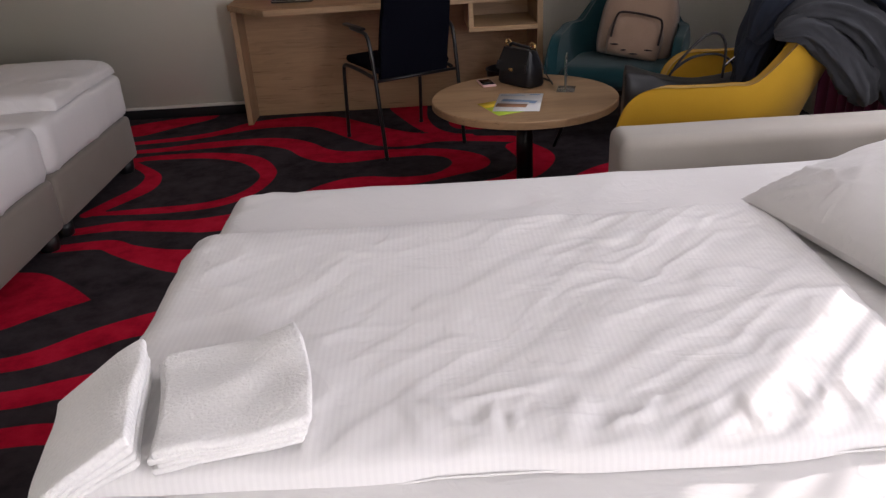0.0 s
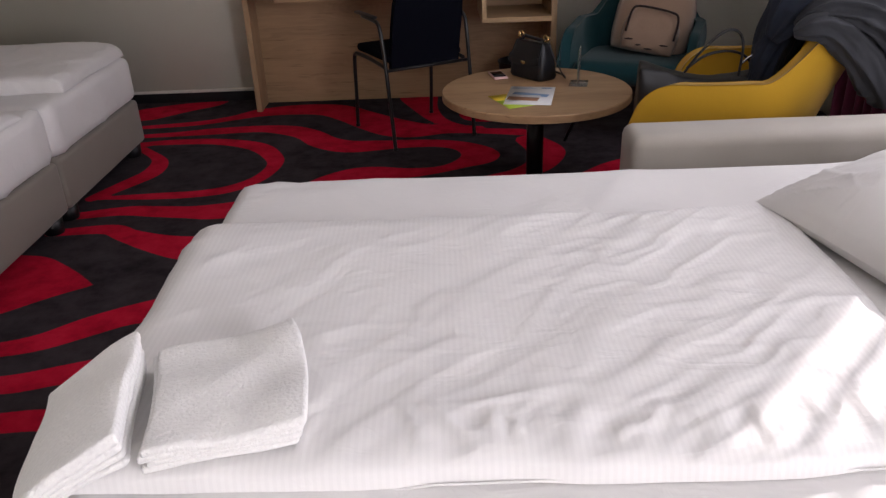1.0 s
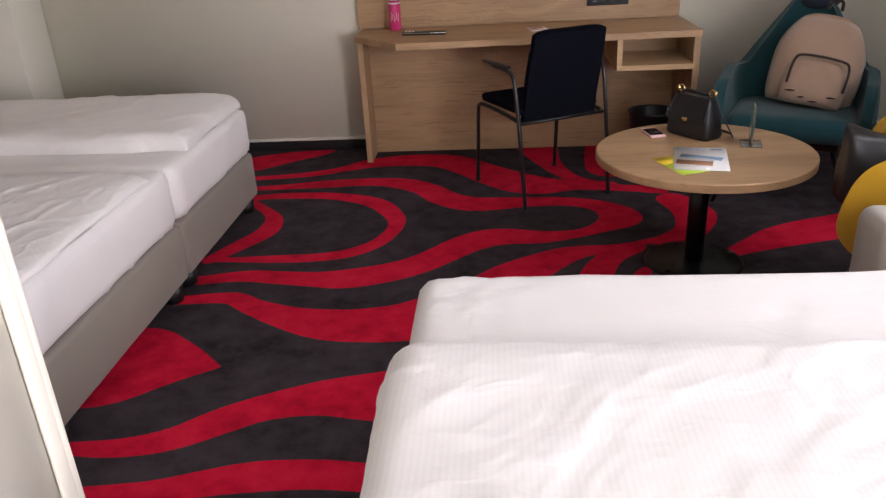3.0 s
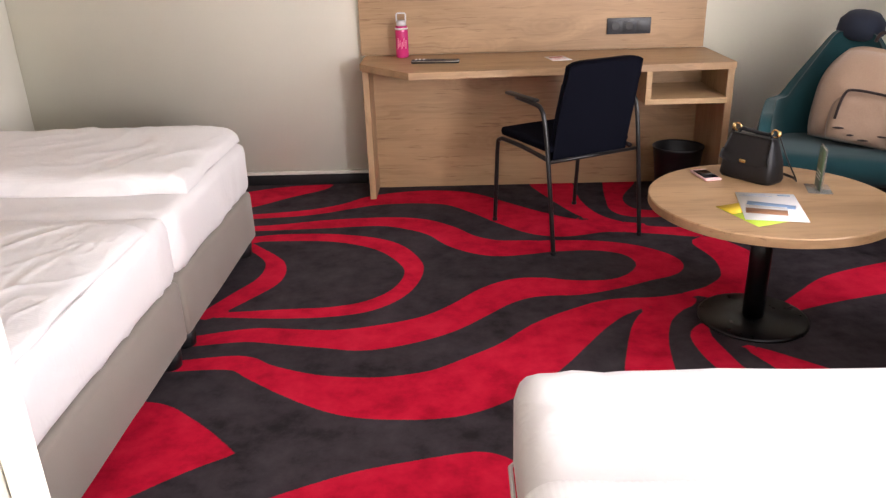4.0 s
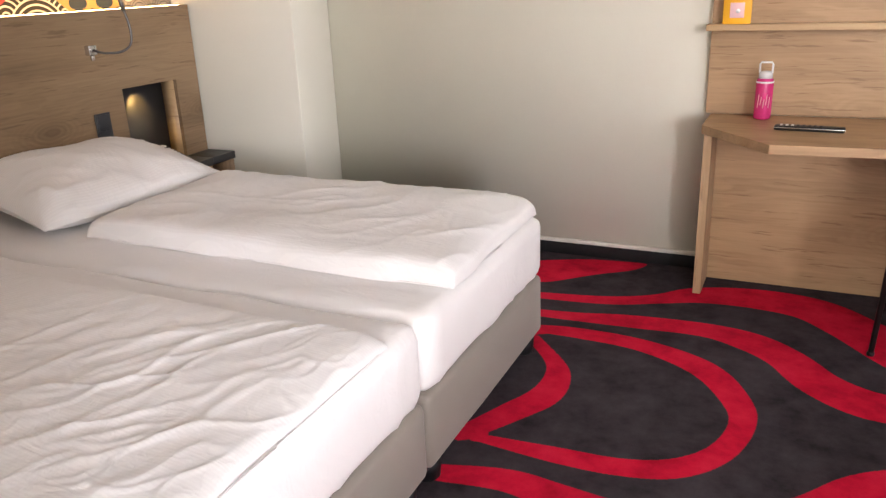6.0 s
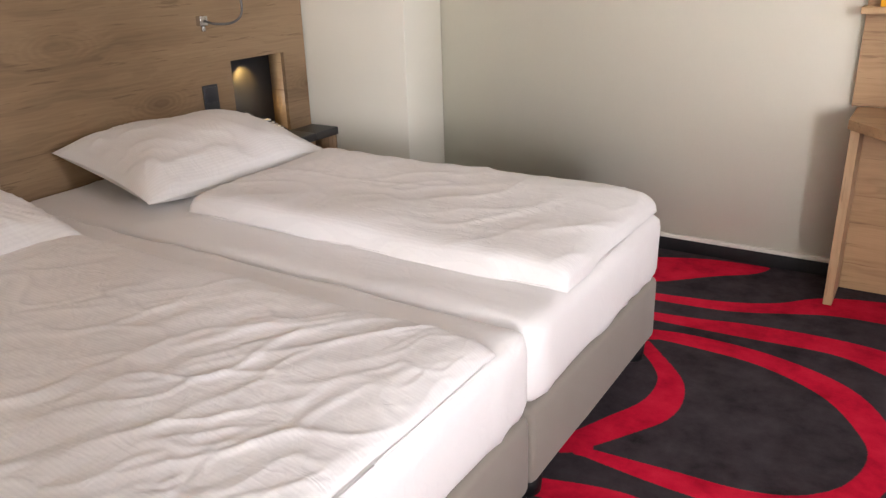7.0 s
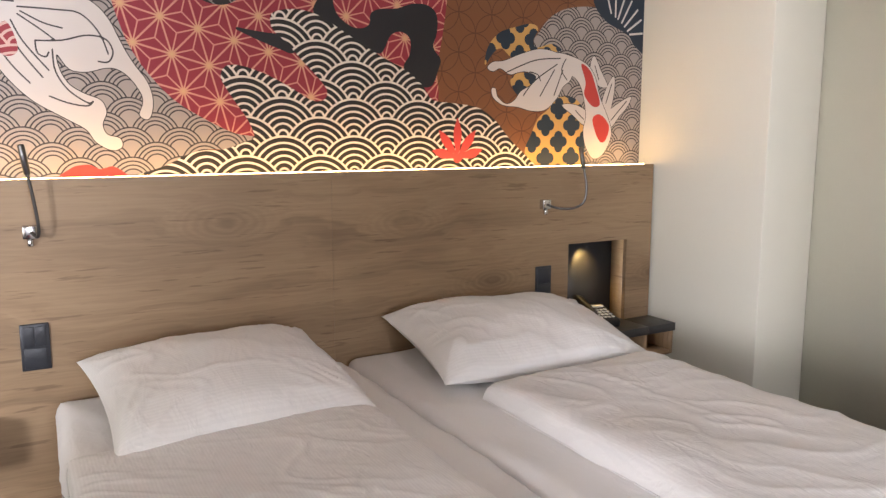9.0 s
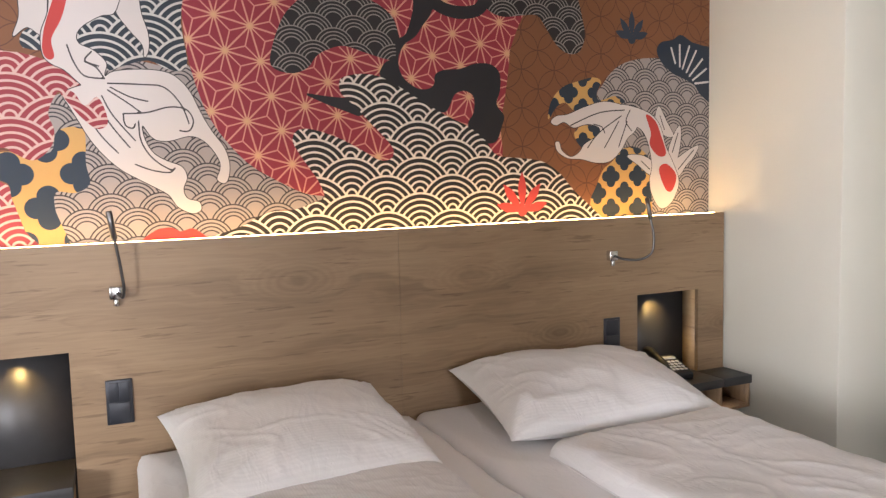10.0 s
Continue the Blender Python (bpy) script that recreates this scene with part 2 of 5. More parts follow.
def linen(name, colour, rough=0.85, stripe=0.0):
    """White bed cloth with a fine weave and, where given, satin stripes."""
    m = material(name, colour, rough, Sheen_Weight=0.25)
    n = Net(m)
    p = n.coords()
    big = n.noise(p, 3.0, 3.0)
    fine = n.noise(p, 260.0, 2.0)
    c = n.mix(big, tuple(k * 0.94 for k in colour), tuple(min(k * 1.03, 1) for k in colour))
    h = n.math("ADD", n.math("MULTIPLY", fine, 0.06), n.math("MULTIPLY", n.noise(p, 26.0, 3.0), 0.25))
    for turn, size, deep in ((0.0, 7.0, 1.0), (1.0, 13.0, 0.55)):
        v = n.stretch(p, 1.0 + turn, 2.4 - turn, 1.5)
        fold = n.math("ABSOLUTE", n.math("SUBTRACT", n.noise(v, size, 2.0, 0.5, 0.9), 0.5))
        fold = n.math("SUBTRACT", 1.0, n.math("MINIMUM", 1.0, n.math("MULTIPLY", fold, 6.0)))
        h = n.math("ADD", h, n.math("MULTIPLY", n.math("MULTIPLY", fold, n.noise(p, 3.5, 1.0)), deep))
    if stripe:
        x, y, z = n.split(p)
        s = n.math("SINE", n.math("MULTIPLY", x if stripe > 0 else y, 2 * math.pi / abs(stripe)))
        s = n.math("GREATER_THAN", s, 0.0)
        c = n.mix(n.math("MULTIPLY", s, 0.22), c, tuple(k * 0.86 for k in colour))
        n.rough(n.math("ADD", rough - 0.25, n.math("MULTIPLY", s, 0.25)))
    n.colour(c)
    n.bump(h, 0.34, 0.0035)
    return m


def fabric(name, colour, rough=0.9, weave=420.0, vary=0.25, sheen=0.2, relief=0.0004):
    m = material(name, colour, rough, Sheen_Weight=sheen, Specular_IOR_Level=0.25)
    n = Net(m)
    p = n.coords()
    big, fine = n.noise(p, 6.0, 4.0), n.noise(p, weave, 2.0)
    c = n.mix(big, tuple(k * (1 - vary) for k in colour), tuple(min(1, k * (1 + vary)) for k in colour))
    c = n.mix(n.math("MULTIPLY", fine, 0.45), c, tuple(k * 0.6 for k in colour))
    n.colour(c)
    n.bump(fine, 0.3 if relief < 0.001 else 0.7, relief)
    return m


def plain(name, colour, rough=0.5, metal=0.0, vary=0.08, scale=30.0, **more):
    m = material(name, colour, rough, metal, **more)
    n = Net(m)
    f = n.noise(n.coords(), scale, 4.0)
    n.colour(n.mix(f, tuple(k * (1 - vary) for k in colour), tuple(min(1, k * (1 + vary)) for k in colour)))
    n.rough(n.math("ADD", rough - 0.08, n.math("MULTIPLY", f, 0.16)))
    return m


def wallpaper(name, colour):
    """Painted textured wallpaper with a fine woven relief."""
    m = material(name, colour, 0.75)
    n = Net(m)
    p = n.place()
    big = n.noise(p, 1.3, 3.0)
    fine = n.noise(n.stretch(p, 1, 1, 0.6), 190.0, 2.0)
    c = n.mix(big, tuple(k * 0.96 for k in colour), tuple(k * 1.03 for k in colour))
    n.colour(n.mix(n.math("MULTIPLY", fine, 0.16), c, tuple(k * 0.8 for k in colour)))
    n.bump(fine, 0.3, 0.0004)
    return m


OAK = wood("oak_x", (0.25, 0.145, 0.070), (0.40, 0.245, 0.125), (0.52, 0.335, 0.18), "x")
OAK_Y = wood("oak_y", (0.155, 0.094, 0.048), (0.270, 0.176, 0.096), (0.350, 0.238, 0.136), "y")
OAK_Z = wood("oak_z", (0.29, 0.18, 0.09), (0.42, 0.27, 0.145), (0.52, 0.35, 0.20), "z")
OAK_EDGE = wood("oak_edge", (0.40, 0.25, 0.12), (0.50, 0.33, 0.17), (0.58, 0.40, 0.22), "x")
WALL = wallpaper("wallpaper", (0.80, 0.775, 0.66))
CEILING = plain("ceiling_paint", (0.85, 0.84, 0.82), 0.85, vary=0.03)
CREAM = plain("cream_lacquer", (0.78, 0.74, 0.64), 0.45, vary=0.03)
WHITE_TRIM = plain("trim_paint", (0.72, 0.68, 0.62), 0.5)
BLACK_PLASTIC = plain("black_plastic", (0.008, 0.008, 0.009), 0.45)
CHARCOAL = plain("charcoal_board", (0.045, 0.043, 0.042), 0.42, vary=0.2)
ANTHRACITE = plain("anthracite_plastic", (0.028, 0.03, 0.036), 0.35)
BLACK_STEEL = plain("black_steel", (0.006, 0.006, 0.007), 0.3, 0.3)
CHROME = plain("chrome", (0.62, 0.61, 0.6), 0.18, 1.0, 0.02, 4.0)
CHAIR_TUBE = plain("chair_tube", (0.045, 0.044, 0.044), 0.35, 0.8, 0.02, 4.0)
GUNMETAL = plain("gunmetal_tube", (0.13, 0.125, 0.12), 0.33, 0.9, 0.02, 4.0)
GOLD = plain("gold_metal", (0.75, 0.52, 0.22), 0.25, 1.0)
LINEN = linen("white_linen", (0.74, 0.72, 0.70))
LINEN_STRIPE = linen("striped_linen", (0.75, 0.73, 0.71), 0.8, -0.009)
LINEN_STRIPE_X = linen("striped_linen_x", (0.75, 0.73, 0.71), 0.8, 0.011)
TOWEL = fabric("towel_terry", (0.82, 0.80, 0.77), 0.95, 170.0, 0.05, 0.5, 0.004)
TAUPE = fabric("taupe_upholstery", (0.27, 0.235, 0.20), 0.85, 500.0, 0.08)
SOFA_CLOTH = fabric("sofa_upholstery", (0.42, 0.385, 0.335), 0.9, 500.0, 0.08)
BLACK_CLOTH = fabric("black_seat_cloth", (0.005, 0.0055, 0.010), 0.98, 600.0, 0.15, 0.0)
BLACK_CLOTH.node_tree.nodes["Principled BSDF"].inputs["Specular IOR Level"].default_value = 0.05
TEAL = fabric("teal_velvet", (0.0045, 0.044, 0.051), 0.85, 500.0, 0.2, 0.15)
YELLOW = fabric("mustard_felt", (0.60, 0.335, 0.018), 0.85, 500.0, 0.12, 0.2)
NAVY_CLOTH = fabric("navy_coat_cloth", (0.022, 0.029, 0.048), 0.9, 400.0, 0.25, 0.05)
GREY_CLOTH = fabric("grey_coat_cloth", (0.046, 0.048, 0.056), 0.9, 400.0, 0.25, 0.05)
BEIGE_PLUSH = fabric("beige_plush", (0.40, 0.27, 0.19), 0.95, 160.0, 0.12, 0.6, 0.002)
BROWN_TRIM = fabric("brown_trim", (0.035, 0.022, 0.02), 0.9, 300.0)
LEATHER = plain("black_leather", (0.010, 0.010, 0.012), 0.44, vary=0.3, scale=300.0)
CURTAIN_CLOTH = fabric("wine_red_curtain", (0.10, 0.012, 0.035), 0.9, 300.0, 0.2, 0.2)
SKIRT_BLACK = plain("dark_skirting", (0.005, 0.0045, 0.0055), 0.6)
WINDOW_WHITE = plain("window_frame_white", (0.75, 0.75, 0.74), 0.4)
PAPER = plain("paper", (0.80, 0.79, 0.78), 0.6, vary=0.02)
GLASS = material("pane_glass", (1, 1, 1), 0.02, Transmission_Weight=1.0, IOR=1.45)
ACRYLIC = material("acrylic", (0.92, 0.96, 0.95), 0.05, Transmission_Weight=0.9, IOR=1.4)


def glow(name, colour, strength):
    m = material(name, colour, 0.5)
    b = m.node_tree.nodes["Principled BSDF"]
    b.inputs["Emission Color"].default_value, b.inputs["Emission Strength"].default_value = (*colour, 1), strength
    return m


LED = glow("led_strip_glow", (1.0, 0.60, 0.20), 20.0)
SPOT_GLOW = glow("niche_spot_glow", (1.0, 0.80, 0.42), 6.0)

# ---------------------------------------------------------------- carpet and room shell
WEST, EAST, NORTH, SOUTH, TOP = -3.58, 2.62, 5.66, -2.90, 2.55

# Each red band of the carpet: middle line and half width, in metres
BANDS = [
    [(-1.51, 5.38, 0.146), (-1.32, 5.50, 0.107), (-1.15, 5.57, 0.062), (-1.07, 5.62, 0.013)],
    [(-1.49, 5.08, 0.033), (-1.14, 5.13, 0.044), (-0.93, 5.22, 0.050), (-0.77, 5.32, 0.085), (-0.54, 5.36, 0.110), (-0.32, 5.32, 0.121), (-0.15, 5.16, 0.124), (0.01, 4.98, 0.140), (0.17, 4.85, 0.143), (0.40, 4.82, 0.067), (0.63, 4.77, 0.050), (0.81, 4.73, 0.060)],
    [(0.23, 5.54, 0.126), (0.28, 5.25, 0.075), (0.36, 5.01, 0.050), (0.48, 4.88, 0.031), (0.61, 4.84, 0.021)],
    [(0.62, 5.55, 0.092), (0.54, 5.26, 0.046), (0.57, 5.04, 0.064), (0.78, 4.99, 0.042)],
    [(-1.44, 4.90, 0.033), (-1.21, 4.92, 0.043), (-1.00, 4.95, 0.061), (-0.71, 4.97, 0.064), (-0.53, 4.92, 0.082), (-0.40, 4.82, 0.082), (-0.29, 4.67, 0.090), (-0.15, 4.58, 0.097), (-0.00, 4.58, 0.086), (0.14, 4.59, 0.059)],
    [(0.12, 4.59, 0.070), (0.34, 4.58, 0.060), (0.50, 4.50, 0.071), (0.57, 4.35, 0.101), (0.46, 4.23, 0.054), (0.34, 4.16, 0.045), (0.17, 4.13, 0.071), (0.04, 4.15, 0.085)],
    [(0.09, 4.14, 0.081), (-0.04, 4.14, 0.096), (-0.16, 4.07, 0.093), (-0.26, 3.96, 0.086), (-0.37, 3.85, 0.086), (-0.49, 3.78, 0.089), (-0.65, 3.73, 0.090), (-0.79, 3.73, 0.068), (-0.94, 3.75, 0.060), (-1.10, 3.77, 0.052), (-1.30, 3.73, 0.040)],
    [(-1.36, 4.75, 0.032), (-1.18, 4.77, 0.046), (-0.91, 4.75, 0.050), (-0.67, 4.64, 0.060), (-0.54, 4.45, 0.051), (-0.51, 4.30, 0.040), (-0.56, 4.12, 0.041), (-0.67, 4.00, 0.046), (-0.82, 3.95, 0.043), (-1.01, 3.94, 0.040), (-1.26, 3.94, 0.020)],
    [(-1.37, 4.72, 0.027), (-1.20, 4.53, 0.033), (-1.14, 4.41, 0.046), (-1.14, 4.26, 0.058), (-1.21, 4.12, 0.054), (-1.31, 3.94, 0.039)],
    [(-1.33, 3.55, 0.035), (-1.10, 3.57, 0.048), (-0.99, 3.50, 0.054), (-0.83, 3.41, 0.077), (-0.66, 3.35, 0.110), (-0.51, 3.34, 0.126), (-0.34, 3.37, 0.144), (-0.19, 3.47, 0.146), (-0.07, 3.58, 0.134), (0.05, 3.73, 0.122), (0.17, 3.85, 0.095), (0.31, 3.95, 0.066), (0.52, 4.01, 0.023), (0.71, 4.08, 0.032)],
    [(0.73, 4.05, 0.067), (0.86, 4.18, 0.076), (0.92, 4.39, 0.101), (0.86, 4.58, 0.084)],
    [(0.61, 3.97, 0.017), (0.52, 3.94, 0.044), (0.42, 3.83, 0.062), (0.35, 3.61, 0.073), (0.31, 3.30, 0.098), (0.34, 2.85, 0.13), (0.42, 2.4, 0.15)],
    [(0.60, 3.79, 0.015), (0.56, 3.71, 0.037), (0.57, 3.58, 0.046), (0.61, 3.43, 0.045), (0.69, 3.31, 0.072), (0.86, 3.05, 0.08), (1.05, 2.75, 0.09)],
    [(0.69, 3.62, 0.016), (0.75, 3.55, 0.042), (0.86, 3.41, 0.076), (1.05, 3.22, 0.09), (1.40, 3.0, 0.10)],
    [(0.97, 3.92, 0.038), (1.11, 4.01, 0.070), (1.32, 4.12, 0.113), (1.75, 4.25, 0.13), (2.3, 4.3, 0.16)],
    [(-1.38, 3.08, 0.270), (-1.17, 3.08, 0.135), (-0.965, 3.06, 0.004)],
    [(-0.27, 2.90, 0.152), (-0.39, 2.89, 0.134), (-0.57, 2.88, 0.096), (-0.74, 2.83, 0.071), (-0.86, 2.76, 0.069), (-0.99, 2.67, 0.056), (-1.14, 2.63, 0.043), (-1.32, 2.63, 0.027)],
    [(-0.21, 2.51, 0.072), (-0.39, 2.51, 0.058), (-0.52, 2.52, 0.060), (-0.69, 2.51, 0.063), (-0.83, 2.48, 0.055), (-0.97, 2.44, 0.051), (-1.20, 2.42, 0.041)],
    [(-0.44, 2.27, 0.052), (-0.58, 2.25, 0.046), (-0.68, 2.25, 0.044), (-0.84, 2.26, 0.049), (-1.05, 2.23, 0.046)],
]


def nearest(px, py, chain):
    """Half width less distance to a tapering chain of (x, y, half width), over arrays: above nought inside."""
    c = curve_points(chain, 6)
    best = np.full(px.shape, -9.0)
    for (ax, ay, aw), (bx, by, bw) in zip(c[:-1], c[1:]):
        dx, dy = bx - ax, by - ay
        s = (((px - ax) * dx + (py - ay) * dy) / (dx * dx + dy * dy + 1e-9)).clip(0, 1)
        best = np.maximum(best, aw + s * (bw - aw) - np.hypot(px - ax - s * dx, py - ay - s * dy))
    return best


def within(px, py, poly, rounds=4):
    """Distance inside a smooth closed outline, over arrays: above nought inside."""
    c = curve_points(poly, rounds, True)
    dist, inside = np.full(px.shape, 9.0), np.zeros(px.shape, bool)
    for (ax, ay), (bx, by) in zip(c, np.roll(c, -1, 0)):
        dx, dy = bx - ax, by - ay
        s = (((px - ax) * dx + (py - ay) * dy) / (dx * dx + dy * dy + 1e-9)).clip(0, 1)
        dist = np.minimum(dist, np.hypot(px - ax - s * dx, py - ay - s * dy))
        inside ^= ((ay > py) != (by > py)) & (px < dx * (py - ay) / (dy + 1e-12 * (dy == 0)) + ax)
    return np.where(inside, dist, -dist)


def set_field(me, name, values):
    a = me.attributes.new(name, "FLOAT", "POINT")
    a.data.foreach_set("value", np.ascontiguousarray(values, np.float32).ravel())


nx, ny = 211, 215
gx, gy = np.meshgrid(np.linspace(WEST, EAST, nx), np.linspace(SOUTH, NORTH, ny), indexing="ij")
va, fa = grid_mesh(np.stack([gx, gy, 0 * gx], -1))
floor_mesh = mesh_of("floor", va, fa)
field = np.full(gx.shape, -0.3)
for chain in BANDS:
    field = np.maximum(field, nearest(gx, gy, chain))
set_field(floor_mesh, "red", field)

CARPET = material("patterned_carpet", (0.1, 0.02, 0.03), 0.97, Specular_IOR_Level=0.1)
n = Net(CARPET)
p = n.place()
pile, mottle, patch = n.noise(p, 420.0, 2.0), n.noise(p, 9.0, 5.0, 0.65), n.noise(p, 2.6, 4.0, 0.6)
edge = n.math("ADD", n.attr("red"), n.math("MULTIPLY", n.math("SUBTRACT", n.noise(p, 130.0, 2.0), 0.5), 0.006))
mask = n.math("SMOOTH_MIN", 1.0, n.math("MAXIMUM", 0.0, n.math("MULTIPLY_ADD", edge, 220.0, 0.5)), 0.05)
both = n.math("ADD", n.math("MULTIPLY", mottle, 0.65), n.math("MULTIPLY", patch, 0.35))
red = n.ramp(both, (0.36, (0.42, 0.006, 0.024)), (0.5, (0.66, 0.010, 0.040)), (0.64, (0.76, 0.020, 0.058)))
dark = n.ramp(both, (0.36, (0.026, 0.020, 0.023)), (0.5, (0.052, 0.042, 0.047)), (0.64, (0.072, 0.059, 0.066)))
c = n.mix(mask, dark, red)
n.colour(n.mix(n.math("MULTIPLY", pile, 0.55), c, n.mix(0.5, c, (0, 0, 0)), "MIX"))
n.bump(n.math("ADD", pile, n.math("MULTIPLY", mottle, 0.5)), 0.3, 0.0008)
floor = solid("floor", floor_mesh, CARPET, "charcoal fitted carpet with swirling bright red bands", "carpet", kind="structure")

solid("ceiling", box(WEST - 0.2, EAST + 0.3, SOUTH - 0.2, NORTH + 0.2, TOP, TOP + 0.2), CEILING, "plain white painted ceiling", "ceiling", kind="structure")
solid("wall_north", box(WEST - 0.2, EAST + 0.3, NORTH, NORTH + 0.2, -0.1, TOP), WALL, "greenish beige textured wallpaper wall", "wall", kind="structure")
solid("wall_pillar", box(WEST, -2.80, 5.325, NORTH, 0, TOP, 0.004), WALL, "beige papered chimney breast beside the headboard", "wall", kind="structure")
solid("wall_west", box(WEST - 0.2, WEST, SOUTH - 0.2, NORTH, -0.1, TOP), WALL, "beige wall behind the headboard", "wall", kind="structure")
solid("wall_south", box(WEST, EAST, SOUTH - 0.2, SOUTH, -0.1, TOP), WALL, "plain beige papered wall", "wall", kind="structure")
# Cream end face; the unseen depth is made up, short so window light passes
cupboard = thing("tall_cupboard", "tall cream lacquered block with slim edge profiles, unseen depth made up", "cupboard")
part("carcass", box(-1.35, -0.745, 1.28, 1.880, 0.0, 2.30), CREAM, cupboard)
part("edge_profile", box(-0.775, -0.740, 1.881, 1.898, 0.0, 2.30, 0.002), CREAM, cupboard)
part("face_profile", box(-0.7445, -0.738, 1.845, 1.880, 0.0, 2.30, 0.0015), CREAM, cupboard)
WZ0, WZ1 = 0.85, 2.36
WINDOWS = (("window_1", (2.61, 3.262, 3.36, 4.31), 0.009, 0.020), ("window_2", (-2.45, -1.483, -0.517, 0.45), 0.03, 0.07), ("window_3", (0.65, 1.40, 2.15), 0.03, 0.07))
east = bmesh.new()
for y0, y1, z0, z1 in ((SOUTH - 0.2, -2.45, -0.1, TOP), (0.45, 0.65, -0.1, TOP), (2.15, 2.61, -0.1, TOP), (0.65, 2.15, -0.1, WZ0), (0.65, 2.15, WZ1, TOP), (4.31, NORTH, -0.1, TOP), (-2.45, 0.45, -0.1, WZ0), (-2.45, 0.45, WZ1, TOP), (2.61, 4.31, -0.1, WZ0), (2.61, 4.31, WZ1, TOP)):
    b = box(EAST, EAST + 0.3, y0, y1, z0, z1)
    me = bpy.data.meshes.new("tmp")
    b.to_mesh(me)
    b.free()
    east.from_mesh(me)
solid("wall_east", east, WALL, "beige papered wall with three windows", "wall", kind="structure")

skirting = thing("baseboard", "black skirting with a pale top ledge", "baseboard", kind="structure")
part("strip", box(-2.80, EAST, NORTH - 0.016, NORTH, 0, 0.062, 0.002), SKIRT_BLACK, skirting)
part("ledge", box(-2.80, EAST, NORTH - 0.020, NORTH, 0.063, 0.082, 0.003), WHITE_TRIM, skirting)

for name, lines, bar, depth in WINDOWS:
    window = thing(name, "wide white framed window with tall panes", "window", kind="structure")
    wy0, wy1 = lines[0], lines[-1]
    for a, b in zip(lines[:-1], lines[1:]):
        fr = part("window_frame", box(EAST + 0.162 - depth / 2, EAST + 0.162 + depth / 2, a, a + bar, WZ0, WZ1, 0.004), WINDOW_WHITE, window)
        part("rail", box(EAST + 0.162 - depth / 2, EAST + 0.162 + depth / 2, b - bar, b - 0.001, WZ0, WZ1, 0.004), WINDOW_WHITE, fr)
        part("rail", box(EAST + 0.132, EAST + 0.198, a + bar + 0.001, b - bar - 0.001, WZ0, WZ0 + 0.05, 0.004), WINDOW_WHITE, fr)
        part("rail", box(EAST + 0.132, EAST + 0.198, a + bar + 0.001, b - bar - 0.001, WZ1 - 0.05, WZ1, 0.004), WINDOW_WHITE, fr)
        pane = part("pane", box(EAST + 0.158, EAST + 0.166, a + bar - 0.002, b - bar + 0.002, WZ0 + 0.045, WZ1 - 0.045), GLASS, window)
        pane.visible_shadow = False
    part("window_sill", box(EAST - 0.03, EAST + 0.13, wy0 - 0.03, wy1 + 0.03, WZ0 - 0.03, WZ0, 0.006), WINDOW_WHITE, window)

# ---------------------------------------------------------------- headboard, mural and nightstands
HX = -3.447          # face of the headboard
HB0, HB1, HBZ = 1.90, 5.312, 1.283
headboard = thing("headboard", "wide oak panelled headboard wall with lit niches", "headboard")
NZ0, NZ1 = 0.47, 0.915
NICHES = ((4.785, 5.150), (2.05, 2.385))


def board_with_niche(name, ys, zs, hole):
    """One oak board with a rectangular cut-out in cell hole of its lines."""
    bm = bmesh.new()
    v = {(i, j): bm.verts.new((HX, y, z)) for i, y in enumerate(ys) for j, z in enumerate(zs)}
    cells = [(i, j) for i in range(len(ys) - 1) for j in range(len(zs) - 1) if (i, j) != hole]
    faces = [bm.faces.new((v[i, j], v[i + 1, j], v[i + 1, j + 1], v[i, j + 1])) for i, j in cells]
    up = bmesh.ops.extrude_face_region(bm, geom=faces)
    bmesh.ops.translate(bm, verts=[g for g in up["geom"] if isinstance(g, bmesh.types.BMVert)], vec=(-0.022, 0, 0))
    bmesh.ops.recalc_face_normals(bm, faces=bm.faces[:])
    return part(name, bm, OAK_Y, headboard, smooth=False)


board_with_niche("panel", (HB0, 2.050, 2.385, 3.5995), (0.0, 0.350, NZ1, HBZ), (1, 1))
board_with_niche("panel", (3.6005, 4.785, 5.150, HB1), (0.0, 0.350, NZ1, HBZ), (1, 1))
for a, b in NICHES:
    part("niche_back", box(HX - 0.118, HX - 0.110, a - 0.01, b + 0.01, 0.35, NZ1 + 0.01), CHARCOAL, headboard, "charcoal niche back")
    for y in (a - 0.012, b):
        part("niche_side", box(HX - 0.110, HX - 0.0225, y, y + 0.012, 0.35, NZ1 + 0.002), OAK_EDGE if y == b else CHARCOAL, headboard)
    part("niche_top", box(HX - 0.110, HX - 0.0225, a, b, NZ1, NZ1 + 0.012), CHARCOAL, headboard)
part("top_board", box(WEST + 0.034, HX - 0.004, HB0, HB1, HBZ - 0.030, HBZ - 0.006), OAK_Y, headboard)
part("led_strip", box(HX - 0.026, HX - 0.013, HB0 + 0.01, HB1 - 0.05, HBZ - 0.0055, HBZ + 0.002), LED, headboard, "glowing warm LED strip")

